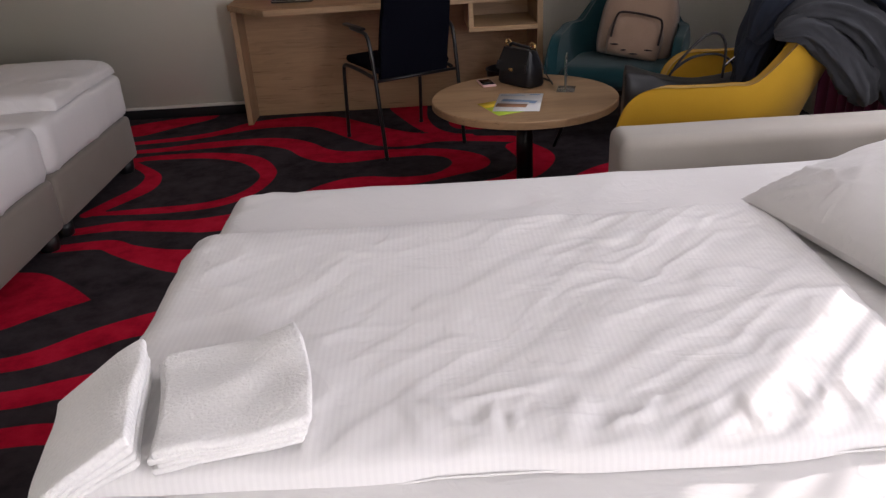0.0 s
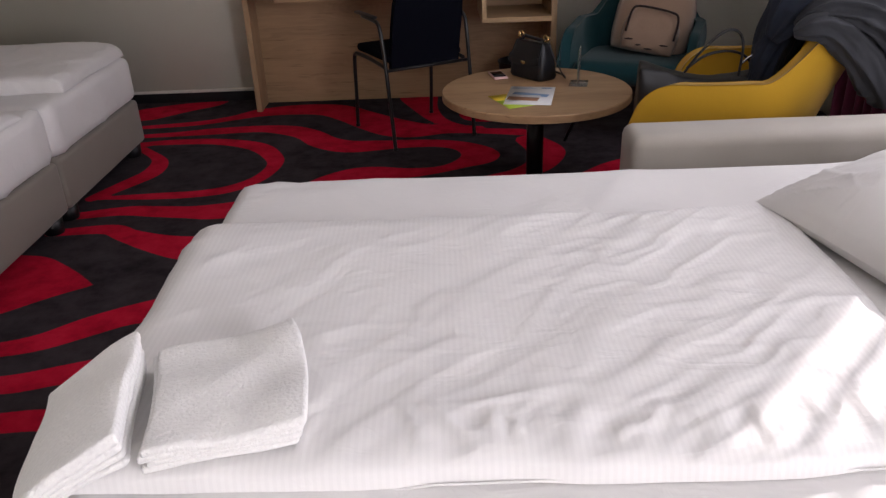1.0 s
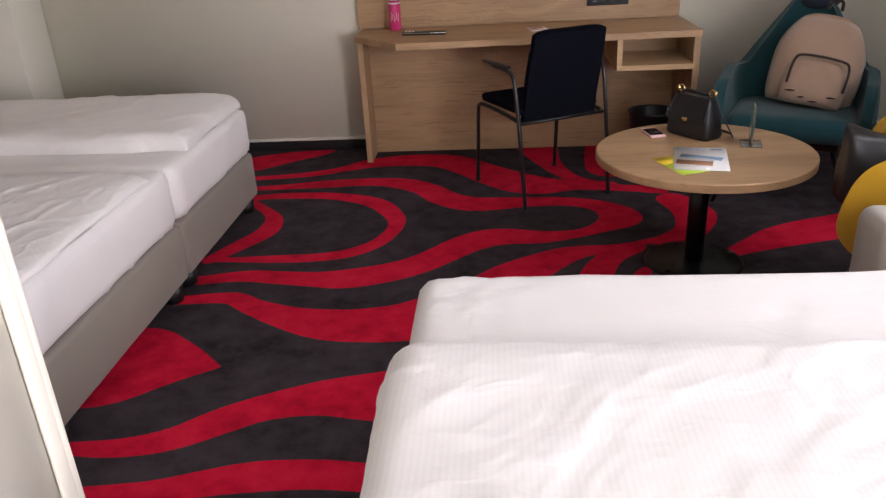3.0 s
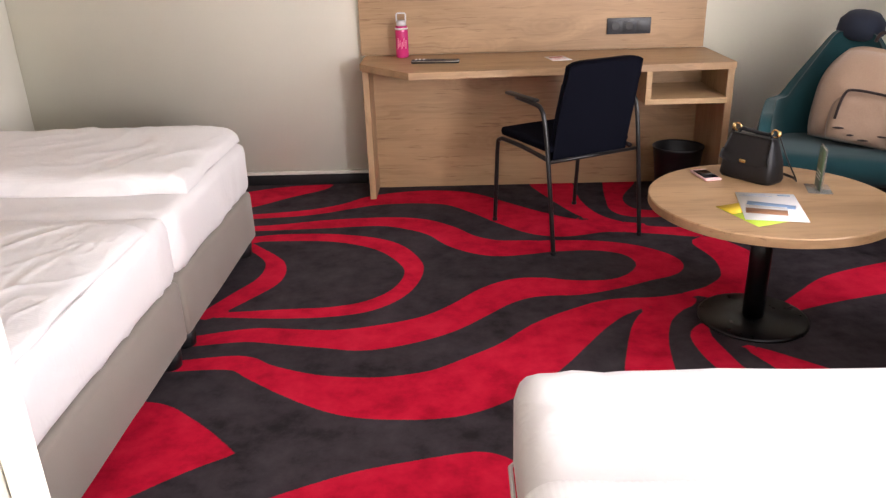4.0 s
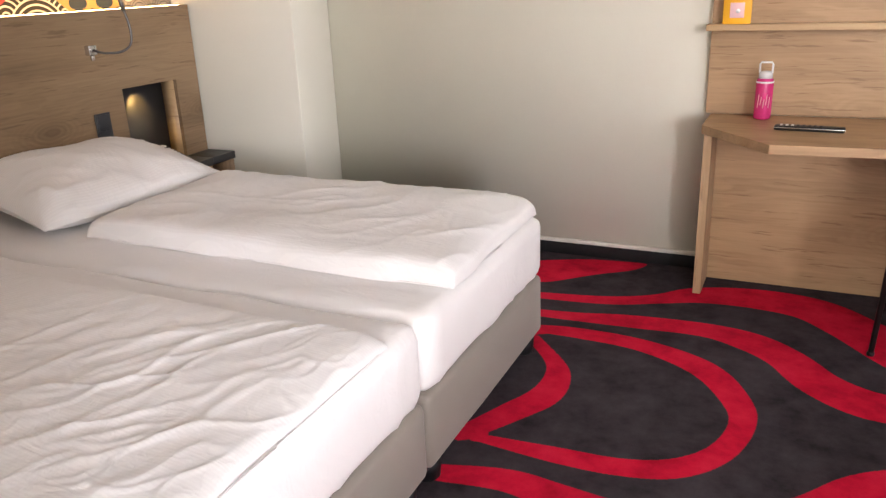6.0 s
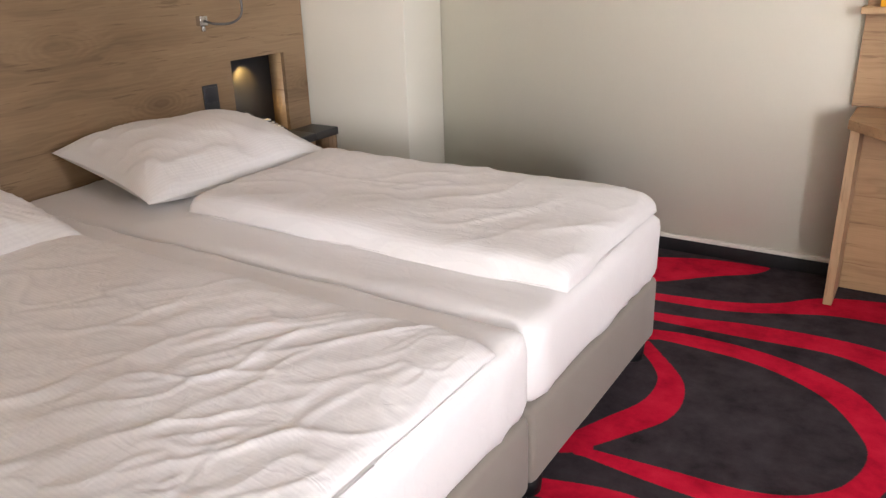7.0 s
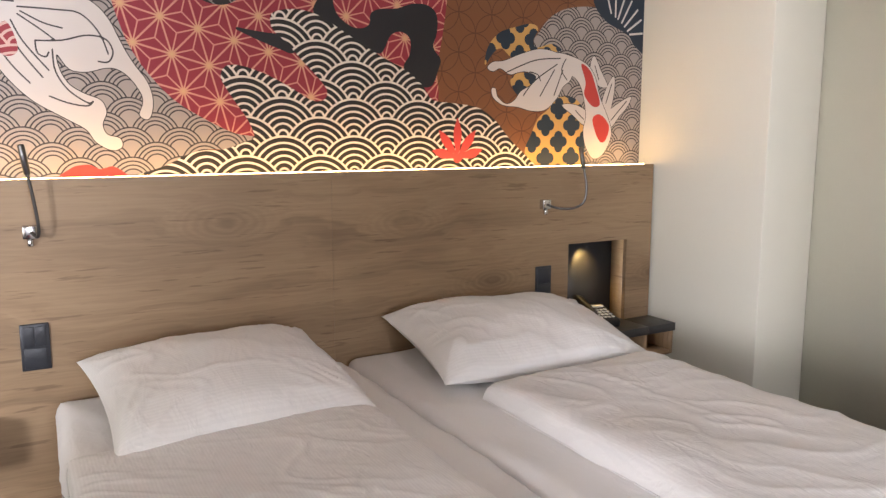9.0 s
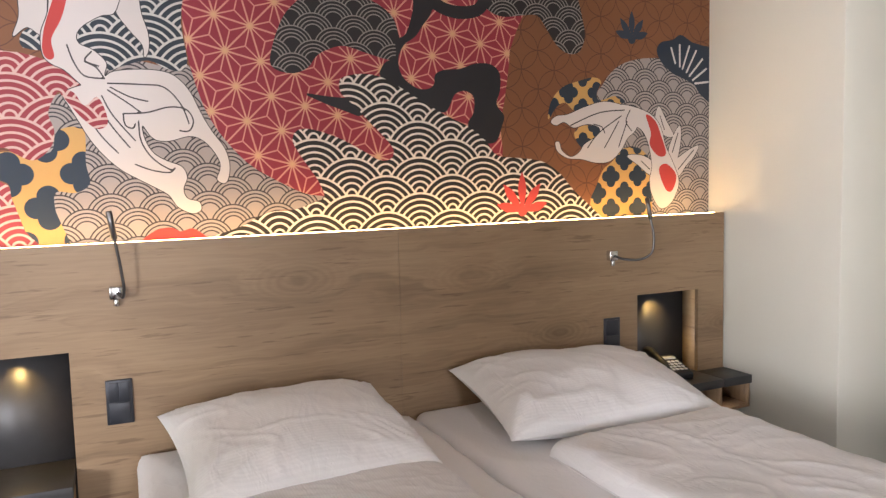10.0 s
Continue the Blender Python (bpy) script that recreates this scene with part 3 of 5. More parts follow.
MURAL_P = {
    "red": [(2.828, 2.275), (2.826, 2.154), (2.828, 2.053), (2.839, 1.952), (2.861, 1.85), (2.897, 1.746), (2.954, 1.652), (3.042, 1.555), (3.147, 1.488), (3.257, 1.434), (3.337, 1.411), (3.793, 1.449), (4.12, 1.516), (4.141, 1.713), (4.166, 1.836), (4.193, 2.033), (4.205, 2.395)],
    "grey_low": [(2.312, 1.835), (2.369, 1.788), (2.564, 1.901), (2.659, 1.928), (2.754, 1.912), (2.835, 1.923), (2.861, 1.85), (2.897, 1.746), (2.954, 1.652), (3.042, 1.555), (3.147, 1.488), (3.257, 1.434), (3.341, 1.416), (3.266, 1.369), (3.164, 1.373), (3.064, 1.341), (2.985, 1.254), (2.258, 1.274), (2.31, 1.546)],
    "grey_arch": [(4.656, 1.826), (4.682, 1.899), (4.753, 1.974), (4.841, 2.014), (4.957, 2.032), (5.059, 2.023), (5.181, 1.94), (5.362, 1.862), (5.368, 1.222), (4.657, 1.254), (4.708, 1.506), (4.789, 1.611)],
    "hill": [(2.98, 1.232), (3.031, 1.325), (3.12, 1.366), (3.209, 1.371), (3.301, 1.401), (3.335, 1.42), (3.312, 1.484), (3.251, 1.574), (3.216, 1.641), (3.238, 1.683), (3.301, 1.685), (3.404, 1.652), (3.498, 1.604), (3.569, 1.564), (3.618, 1.564), (3.637, 1.594), (3.616, 1.635), (3.526, 1.725), (3.48, 1.776), (3.423, 1.825), (3.412, 1.865), (3.43, 1.894), (3.508, 1.91), (3.585, 1.901), (3.653, 1.871), (3.752, 1.816), (3.88, 1.747), (3.986, 1.7), (4.067, 1.639), (4.121, 1.577), (4.235, 1.564), (4.352, 1.547), (4.441, 1.495), (4.517, 1.415), (4.626, 1.322), (4.69, 1.253), (4.656, 1.134)],
    "navy": [(2.303, 1.958), (2.324, 2.025), (2.462, 2.013), (2.603, 2.255), (2.828, 2.275), (2.821, 2.073), (2.835, 1.917), (2.773, 1.9), (2.701, 1.93), (2.611, 1.906), (2.554, 1.891), (2.441, 1.945)],
    "coral": [(1.997, 1.97), (2.235, 1.945), (2.301, 1.939), (2.403, 1.91), (2.455, 1.897), (2.508, 1.869), (2.541, 1.811), (2.555, 1.742), (2.549, 1.698), (2.519, 1.686), (2.48, 1.712), (2.43, 1.779), (2.406, 1.814), (2.377, 1.769), (2.367, 1.73), (2.382, 1.678), (2.367, 1.619), (2.312, 1.575), (2.246, 1.605), (2.213, 1.62), (1.972, 1.625)],
    "coral_low": [(1.966, 1.552), (2.206, 1.505), (2.238, 1.441), (2.271, 1.332), (2.292, 1.262), (1.945, 1.255)],
    "coral_top": [(2.404, 1.818), (2.45, 1.811), (2.483, 1.765), (2.525, 1.797), (2.551, 1.742), (2.552, 1.698), (2.518, 1.684), (2.48, 1.714), (2.45, 1.749)],
    "cloud": [(3.141, 1.943), (3.153, 2.007), (3.173, 2.062), (3.201, 2.121), (3.248, 2.173), (3.311, 2.21), (3.519, 2.214), (3.638, 2.155), (3.672, 2.078), (3.678, 2.021), (3.657, 1.981), (3.632, 1.969), (3.535, 1.992), (3.441, 2.017), (3.371, 2.0), (3.324, 1.972), (3.289, 1.927), (3.232, 1.903), (3.166, 1.912)],
    "cloud_top": [(4.07, 2.384), (4.069, 2.242), (4.096, 2.196), (4.162, 2.176), (4.246, 2.186), (4.333, 2.192), (4.379, 2.14), (4.434, 2.068), (4.494, 2.033), (4.555, 2.044), (4.587, 2.114), (4.572, 2.202), (4.543, 2.3), (4.484, 2.42)],
    "clover_low": [(1.968, 1.57), (2.212, 1.605), (2.28, 1.6), (2.366, 1.604), (2.388, 1.672), (2.443, 1.692), (2.478, 1.672), (2.475, 1.563), (2.485, 1.493), (2.438, 1.46), (2.375, 1.464), (2.368, 1.407), (2.386, 1.347), (2.407, 1.256), (2.292, 1.262), (2.263, 1.352), (2.236, 1.451), (2.206, 1.509), (1.965, 1.533)],
    "clover_edge": [(4.61, 1.349), (4.643, 1.428), (4.685, 1.506), (4.74, 1.545), (4.789, 1.598), (4.889, 1.605), (4.956, 1.542), (4.963, 1.419), (4.942, 1.241), (4.657, 1.241)],
    "clover_arch": [(4.385, 1.735), (4.401, 1.816), (4.462, 1.881), (4.538, 1.908), (4.631, 1.931), (4.675, 1.912), (4.65, 1.86), (4.668, 1.826), (4.758, 1.849), (4.81, 1.818), (4.662, 1.803), (4.537, 1.775), (4.476, 1.812), (4.43, 1.791)],
    "clover_mid": [(4.529, 1.685), (4.582, 1.711), (4.677, 1.696), (4.597, 1.623), (4.566, 1.607), (4.529, 1.651)],
    "trunk": [(3.855, 2.273), (3.819, 2.166), (3.782, 2.118), (3.747, 2.07), (3.696, 2.033), (3.669, 1.975), (3.684, 1.907), (3.741, 1.862), (3.792, 1.856), (3.826, 1.876), (3.832, 1.916), (3.872, 1.938), (3.952, 1.946), (4.02, 1.97), (4.096, 1.97), (4.14, 1.933), (4.141, 1.86), (4.123, 1.799), (4.159, 1.75), (4.146, 1.701), (4.114, 1.634), (4.039, 1.639), (3.981, 1.707), (4.009, 1.761), (4.011, 1.828), (3.968, 1.853), (3.922, 1.836), (3.894, 1.783), (3.867, 1.759), (3.803, 1.781), (3.715, 1.827), (3.641, 1.875), (3.586, 1.903), (3.607, 1.956), (3.657, 1.986), (3.659, 2.05), (3.705, 2.079), (3.738, 2.173), (3.753, 2.265)],
    "body_a": [(2.424, 2.239), (2.388, 2.085), (2.361, 2.008), (2.363, 1.936), (2.389, 1.906), (2.428, 1.886), (2.487, 1.83), (2.549, 1.798), (2.579, 1.842), (2.553, 1.871), (2.561, 1.916), (2.522, 1.958), (2.478, 1.979), (2.471, 2.01), (2.496, 2.044), (2.553, 2.08), (2.604, 2.103), (2.625, 2.257)],
    "tail_a": [(2.488, 1.839), (2.543, 1.857), (2.582, 1.886), (2.676, 1.897), (2.757, 1.891), (2.806, 1.864), (2.842, 1.818), (2.865, 1.767), (2.891, 1.713), (2.917, 1.669), (2.954, 1.616), (2.97, 1.56), (2.966, 1.509), (2.95, 1.482), (2.923, 1.497), (2.936, 1.535), (2.933, 1.572), (2.899, 1.625), (2.86, 1.654), (2.82, 1.658), (2.759, 1.642), (2.705, 1.65), (2.669, 1.699), (2.674, 1.648), (2.702, 1.597), (2.749, 1.567), (2.798, 1.546), (2.814, 1.506), (2.799, 1.464), (2.812, 1.428), (2.853, 1.414), (2.858, 1.384), (2.825, 1.373), (2.776, 1.4), (2.748, 1.443), (2.701, 1.473), (2.645, 1.505), (2.59, 1.539), (2.537, 1.59), (2.494, 1.648), (2.462, 1.709), (2.436, 1.76), (2.418, 1.808)],
    "fin_a": [(2.599, 2.177), (2.603, 2.099), (2.646, 2.033), (2.685, 1.985), (2.69, 1.941), (2.705, 1.97), (2.706, 2.026), (2.687, 2.095), (2.67, 2.182)],
    "fin_b": [(2.307, 2.155), (2.298, 2.061), (2.276, 1.994), (2.321, 2.028), (2.368, 2.008), (2.384, 2.161)],
    "body_b": [(4.774, 1.807), (4.889, 1.793), (4.977, 1.757), (5.025, 1.697), (5.052, 1.615), (5.101, 1.527), (5.133, 1.454), (5.123, 1.393), (5.077, 1.327), (5.018, 1.313), (4.97, 1.378), (4.956, 1.452), (4.97, 1.515), (4.956, 1.597), (4.929, 1.665), (4.882, 1.705), (4.806, 1.704), (4.758, 1.744)],
    "tail_b": [(4.807, 1.802), (4.694, 1.821), (4.583, 1.794), (4.49, 1.759), (4.43, 1.751), (4.399, 1.725), (4.429, 1.71), (4.469, 1.725), (4.52, 1.7), (4.567, 1.711), (4.614, 1.716), (4.667, 1.696), (4.645, 1.659), (4.582, 1.625), (4.55, 1.586), (4.503, 1.566), (4.455, 1.597), (4.443, 1.633), (4.422, 1.631), (4.434, 1.592), (4.488, 1.561), (4.565, 1.555), (4.644, 1.538), (4.724, 1.545), (4.789, 1.598), (4.823, 1.651), (4.872, 1.691), (4.883, 1.758)],
    "fin_c": [(4.99, 1.732), (5.011, 1.806), (5.059, 1.733), (5.101, 1.665), (5.045, 1.665)],
    "fin_d": [(5.07, 1.582), (5.101, 1.665), (5.143, 1.714), (5.143, 1.623), (5.112, 1.527)],
    "fin_e": [(5.101, 1.527), (5.172, 1.581), (5.258, 1.617), (5.229, 1.561), (5.183, 1.52), (5.13, 1.465)],
    "fin_f": [(4.822, 1.568), (4.905, 1.57), (4.977, 1.534), (4.963, 1.474), (4.889, 1.522)],
    "patch_a": [(2.445, 2.241), (2.411, 2.144), (2.372, 2.027), (2.362, 1.951), (2.378, 1.921), (2.398, 1.933), (2.392, 1.99), (2.421, 2.049), (2.442, 2.108), (2.473, 2.244)],
    "patch_b": [(4.933, 1.764), (4.99, 1.735), (5.025, 1.665), (5.056, 1.577), (5.008, 1.566), (4.956, 1.621), (4.963, 1.678)],
    "patch_c": [(5.011, 1.501), (5.059, 1.527), (5.119, 1.471), (5.095, 1.397), (5.053, 1.403)],
    "bloom": [(4.997, 2.068), (5.025, 2.11), (5.093, 2.124), (5.145, 2.151), (5.216, 2.119), (5.269, 2.108), (5.36, 2.071), (5.362, 1.834), (5.271, 1.865), (5.228, 1.914), (5.164, 1.94), (5.094, 1.965), (5.031, 2.011)],
    "hump": [(2.657, 1.268), (2.682, 1.308), (2.742, 1.324), (2.781, 1.307), (2.822, 1.316), (2.862, 1.292), (2.88, 1.255)],
}
MURAL_LINES = [
    [(2.561, 1.845), (2.673, 1.844), (2.75, 1.836), (2.806, 1.776), (2.832, 1.704)],
    [(2.569, 1.832), (2.633, 1.799), (2.693, 1.784)],
    [(2.56, 1.822), (2.622, 1.779), (2.668, 1.743)],
    [(2.54, 1.801), (2.573, 1.732), (2.643, 1.642)],
    [(2.521, 1.785), (2.562, 1.702), (2.623, 1.618)],
    [(2.482, 1.741), (2.532, 1.658), (2.584, 1.598)],
    [(2.607, 1.739), (2.612, 1.699), (2.636, 1.687), (2.646, 1.703)],
    [(2.607, 1.739), (2.687, 1.744), (2.766, 1.765), (2.825, 1.756), (2.847, 1.715), (2.831, 1.679), (2.797, 1.679)],
    [(2.657, 1.713), (2.662, 1.642), (2.697, 1.58), (2.754, 1.538), (2.774, 1.542)],
    [(2.638, 1.557), (2.695, 1.535), (2.753, 1.526), (2.774, 1.542)],
    [(2.439, 1.974), (2.457, 1.916), (2.489, 1.869), (2.553, 1.861)],
    [(2.492, 1.918), (2.528, 1.899), (2.553, 1.861)],
    [(2.516, 1.954), (2.493, 1.922), (2.537, 1.904)],
    [(4.807, 1.784), (4.662, 1.769), (4.505, 1.71)],
    [(4.79, 1.757), (4.661, 1.677), (4.597, 1.607)],
    [(4.774, 1.731), (4.692, 1.606)],
    [(4.823, 1.731), (4.773, 1.611)],
    [(4.63, 1.716), (4.677, 1.704), (4.693, 1.677)],
    [(4.84, 1.784), (4.816, 1.731), (4.849, 1.686)],
    [(4.905, 1.543), (4.956, 1.502)],
    [(5.018, 1.76), (5.045, 1.692)],
    [(5.129, 1.678), (5.094, 1.582)],
    [(5.229, 1.595), (5.13, 1.499)],
]
MURAL_VEINS = [
    [(5.111, 2.014), (5.086, 2.086)],
    [(5.139, 1.999), (5.138, 2.102)],
    [(5.156, 1.989), (5.198, 2.099)],
    [(5.181, 1.973), (5.241, 2.079)],
    [(5.199, 1.955), (5.281, 2.04)],
    [(5.22, 1.936), (5.306, 1.994)],
    [(5.235, 1.92), (5.318, 1.93)],
]
MURAL_C = {
    "limb": [(3.82, 2.24, 0.030), (3.86, 2.20, 0.026), (3.944, 2.181, 0.027), (4.038, 2.197, 0.026), (4.081, 2.254, 0.030)],
    "twig": [(3.284, 1.822, 0.005), (3.363, 1.801, 0.016), (3.421, 1.789, 0.024), (3.49, 1.775, 0.034)],
}
mz0, mz1 = 1.24, TOP
ny, nz = 820, 316
my, mz = np.meshgrid(np.linspace(HB0 - 0.02, 5.325, ny), np.linspace(mz0, mz1, nz), indexing="ij")
front = np.stack([np.full(my.shape, WEST + 0.012), my, mz], -1)
va, fa = grid_mesh(front)
mural_mesh = mesh_of("mural", va, fa)
groups = {
    "f_red": "red", "f_grey": "grey_low grey_arch", "f_hill": "hill", "f_navy": "navy", "f_coral": "coral coral_low", "f_coral_top": "coral_top",
    "f_cloud": "cloud cloud_top", "f_clover": "clover_low clover_edge clover_arch clover_mid", "c_bloom": "bloom", "c_hump": "hump",
    "c_fin": "fin_a fin_b fin_c fin_d fin_e fin_f", "c_white": "body_a tail_a body_b tail_b", "c_patch": "patch_a patch_b patch_c",
}
for name, keys in groups.items():
    set_field(mural_mesh, name, np.max([within(my, mz, MURAL_P[k]) for k in keys.split()], 0))
set_field(mural_mesh, "c_tree", np.maximum(within(my, mz, MURAL_P["trunk"]), np.max([nearest(my, mz, c) for c in MURAL_C.values()], 0)))


def fan(cy, cz, count, spread, length, wide):
    out = np.full(my.shape, -9.0)
    for i in range(count):
        a = radians(90 + spread * (i / (count - 1) - 0.5))
        l = length * (1 - 0.25 * abs(i / (count - 1) - 0.5) * 2)
        c, s = math.cos(a), math.sin(a)
        out = np.maximum(out, nearest(my, mz, [(cy + 0.02 * c, cz + 0.02 * s, wide * 0.3), (cy + l * 0.6 * c, cz + l * 0.6 * s, wide), (cy + l * c, cz + l * s, wide * 0.1)]))
    return np.maximum(out, 0.022 - np.hypot(my - cy, mz - cz))


set_field(mural_mesh, "c_agave", fan(4.245, 1.325, 5, 150, 0.175, 0.021))
set_field(mural_mesh, "c_agave_navy", fan(4.851, 2.115, 5, 140, 0.13, 0.017))
set_field(mural_mesh, "c_vein", np.max([nearest(my, mz, [(y, z, 0.005) for y, z in c]) for c in MURAL_VEINS], 0))
set_field(mural_mesh, "c_line", np.max([nearest(my, mz, [(y, z, 0.0028) for y, z in c]) for c in MURAL_LINES], 0))

MURAL = material("mural_print", (0.3, 0.1, 0.05), 0.6)
n = Net(MURAL)
px, py, pz = n.split(n.place())


def scales(u, v, radius, rows, rings, width, thick):
    """Overlapping ringed scales: 1 on a line. Lower rows lie in front."""
    h = radius * rows
    done, ring = None, None
    base = n.math("FLOOR", n.math("DIVIDE", n.math("SUBTRACT", v, radius), h))
    count = int(math.ceil(2 / rows / 2)) + 1
    for j in range(1, count + 1):
        row = n.math("ADD", base, float(j))
        odd = n.math("FLOORED_MODULO", row, 2.0)
        uu = n.math("SUBTRACT", u, n.math("MULTIPLY", odd, radius * width))
        du = n.math("SUBTRACT", n.math("FLOORED_MODULO", n.math("ADD", uu, radius * width), 2 * radius * width), radius * width)
        dv = n.math("SUBTRACT", v, n.math("MULTIPLY", row, h))
        d = n.math("SQRT", n.math("ADD", n.math("MULTIPLY", du, du), n.math("MULTIPLY", dv, dv)))
        d = n.math("DIVIDE", d, radius)
        hit = n.math("LESS_THAN", d, 1.0)
        if done is None:
            done, ring = hit, n.math("MULTIPLY", d, hit)
        else:
            free = n.math("MULTIPLY", hit, n.math("SUBTRACT", 1.0, done))
            ring = n.math("ADD", ring, n.math("MULTIPLY", d, free))
            done = n.math("MAXIMUM", done, hit)
    f = n.math("FRACT", n.math("MULTIPLY", ring, float(rings)))
    return n.math("GREATER_THAN", f, 1.0 - thick), ring


def star_lines(u, v, h, width):
    """Hemp-leaf star lines on a triangle lattice of height h, and how near a star's heart."""
    f = []
    for a in (90, 210, 330):
        w = n.math("ADD", n.math("MULTIPLY", u, math.cos(radians(a)) / h), n.math("MULTIPLY", v, math.sin(radians(a)) / h))
        f.append(n.math("FRACT", n.math("ADD", w, 40.0)))
    flip = n.math("GREATER_THAN", n.math("ADD", n.math("ADD", f[0], f[1]), f[2]), 1.5)
    f = [n.math("ABSOLUTE", n.math("SUBTRACT", flip, k)) for k in f]
    low = n.math("MINIMUM", n.math("MINIMUM", f[0], f[1]), f[2])
    high = n.math("MAXIMUM", n.math("MAXIMUM", f[0], f[1]), f[2])
    mid = n.math("SUBTRACT", n.math("SUBTRACT", 1.0, low), high)
    near = n.math("MINIMUM", low, n.math("MULTIPLY", n.math("SUBTRACT", mid, low), 0.75))
    return n.math("LESS_THAN", near, width), high


def ring_lattice(u, v, size, width):
    """Interlocked thin rings."""
    out = None
    for ou, ov in ((0.0, 0.0), (0.5, 0.5)):
        a = n.math("SUBTRACT", n.math("FRACT", n.math("ADD", n.math("DIVIDE", u, size), ou)), 0.5)
        b = n.math("SUBTRACT", n.math("FRACT", n.math("ADD", n.math("DIVIDE", v, size), ov)), 0.5)
        d = n.math("SQRT", n.math("ADD", n.math("MULTIPLY", a, a), n.math("MULTIPLY", b, b)))
        k = n.math("LESS_THAN", n.math("ABSOLUTE", n.math("SUBTRACT", d, 0.495)), width)
        out = k if out is None else n.math("MAXIMUM", out, k)
    return out


def clover(u, v, size):
    cells = None
    for ou, ov in ((0.0, 0.0), (0.5, 0.5)):
        a = n.math("ABSOLUTE", n.math("SUBTRACT", n.math("FRACT", n.math("ADD", n.math("DIVIDE", u, size), ou)), 0.5))
        b = n.math("ABSOLUTE", n.math("SUBTRACT", n.math("FRACT", n.math("ADD", n.math("DIVIDE", v, size), ov)), 0.5))
        hi, lo = n.math("MAXIMUM", a, b), n.math("MINIMUM", a, b)
        q = n.math("SUBTRACT", hi, 0.170)
        d = n.math("SQRT", n.math("ADD", n.math("MULTIPLY", q, q), n.math("MULTIPLY", lo, lo)))
        k = n.math("MAXIMUM", n.math("LESS_THAN", d, 0.160), n.math("LESS_THAN", hi, 0.12))
        cells = k if cells is None else n.math("MAXIMUM", cells, k)
    return cells


def over(c, field, top, gap=0.0):
    return n.mix(n.math("GREATER_THAN", n.attr(field), gap), c, top)


waves, wave_ring = scales(py, pz, 0.150, 0.5, 6, 1.0, 0.34)
small, small_ring = scales(py, pz, 0.085, 0.62, 6, 1.0, 0.34)
small = n.math("MULTIPLY", small, n.math("GREATER_THAN", small_ring, 0.34))
paper_noise = n.noise(n.place(), 60.0, 3.0)
c = n.mix(ring_lattice(py, pz, 0.17, 0.012), (0.235, 0.095, 0.033), (0.14, 0.045, 0.018))
su, sv = n.math("SUBTRACT", py, 2.974), n.math("SUBTRACT", pz, 1.978)
ca, sa = math.cos(radians(-15)), math.sin(radians(-15))
lines, heart = star_lines(n.math("ADD", n.math("MULTIPLY", su, ca), n.math("MULTIPLY", sv, sa)), n.math("SUBTRACT", n.math("MULTIPLY", sv, ca), n.math("MULTIPLY", su, sa)), 0.1175, 0.030)
star = n.mix(n.math("SMOOTH_MIN", 1.0, n.math("POWER", heart, 6.0), 0.1), (0.72, 0.30, 0.24), (0.78, 0.52, 0.26))
c = over(c, "f_red", n.mix(lines, n.mix(paper_noise, (0.30, 0.020, 0.040), (0.36, 0.032, 0.055)), star))
c = over(c, "f_grey", n.mix(small, (0.40, 0.365, 0.34), (0.035, 0.033, 0.036)))
c = over(c, "f_navy", n.mix(waves, (0.020, 0.035, 0.050), (0.62, 0.62, 0.58)))
c = over(c, "f_cloud", n.mix(small, (0.014, 0.013, 0.014), (0.30, 0.285, 0.265)))
c = over(c, "f_clover", n.mix(n.mix(n.math("LESS_THAN", py, 3.5), clover(py, pz, 0.155), clover(py, pz, 0.235)), (0.66, 0.40, 0.12), (0.016, 0.035, 0.060)))
c = over(c, "f_coral", n.mix(waves, (0.34, 0.035, 0.05), (0.72, 0.50, 0.44)))
c = over(c, "c_tree", (0.012, 0.013, 0.017))
c = over(c, "f_hill", n.mix(waves, (0.012, 0.011, 0.010), (0.88, 0.83, 0.74)))
c = over(c, "c_hump", (0.55, 0.05, 0.04))
c = over(c, "c_agave", (0.62, 0.06, 0.06))
c = over(c, "c_agave_navy", (0.02, 0.04, 0.07))
c = over(c, "c_bloom", (0.016, 0.032, 0.055))
c = over(c, "c_vein", (0.75, 0.73, 0.68))
c = over(c, "c_fin", (0.03, 0.03, 0.03), -0.003)
c = over(c, "c_fin", (0.70, 0.67, 0.64))
c = over(c, "c_white", (0.03, 0.03, 0.03), -0.003)
c = over(c, "c_white", (0.74, 0.71, 0.68))
pale = n.math("GREATER_THAN", n.math("MAXIMUM", n.attr("c_white"), n.attr("c_fin")), 0.0)
c = n.mix(n.math("MULTIPLY", n.math("GREATER_THAN", n.attr("c_line"), 0.0), pale), c, (0.06, 0.055, 0.055))
c = n.mix(n.math("MULTIPLY", n.math("GREATER_THAN", n.attr("c_patch"), 0.0), pale), c, (0.58, 0.055, 0.045))
c = over(c, "f_coral_top", n.mix(waves, (0.34, 0.035, 0.05), (0.72, 0.50, 0.44)))
n.colour(n.mix(1.0, c, (0.78, 0.75, 0.74), "MULTIPLY"))
n.bump(n.noise(n.place(), 240.0, 2.0), 0.15, 0.001)
MURAL_BACK = plain("mural_board", (0.5, 0.48, 0.45), 0.7)
mural = thing("wall_mural", "printed mural of waves, stars and pale swirls in red and ochre", "mural")
part("print", mural_mesh, MURAL, mural)
part("board", box(WEST, WEST + 0.010, HB0 - 0.02, 5.325, mz0, mz1), MURAL_BACK, mural)


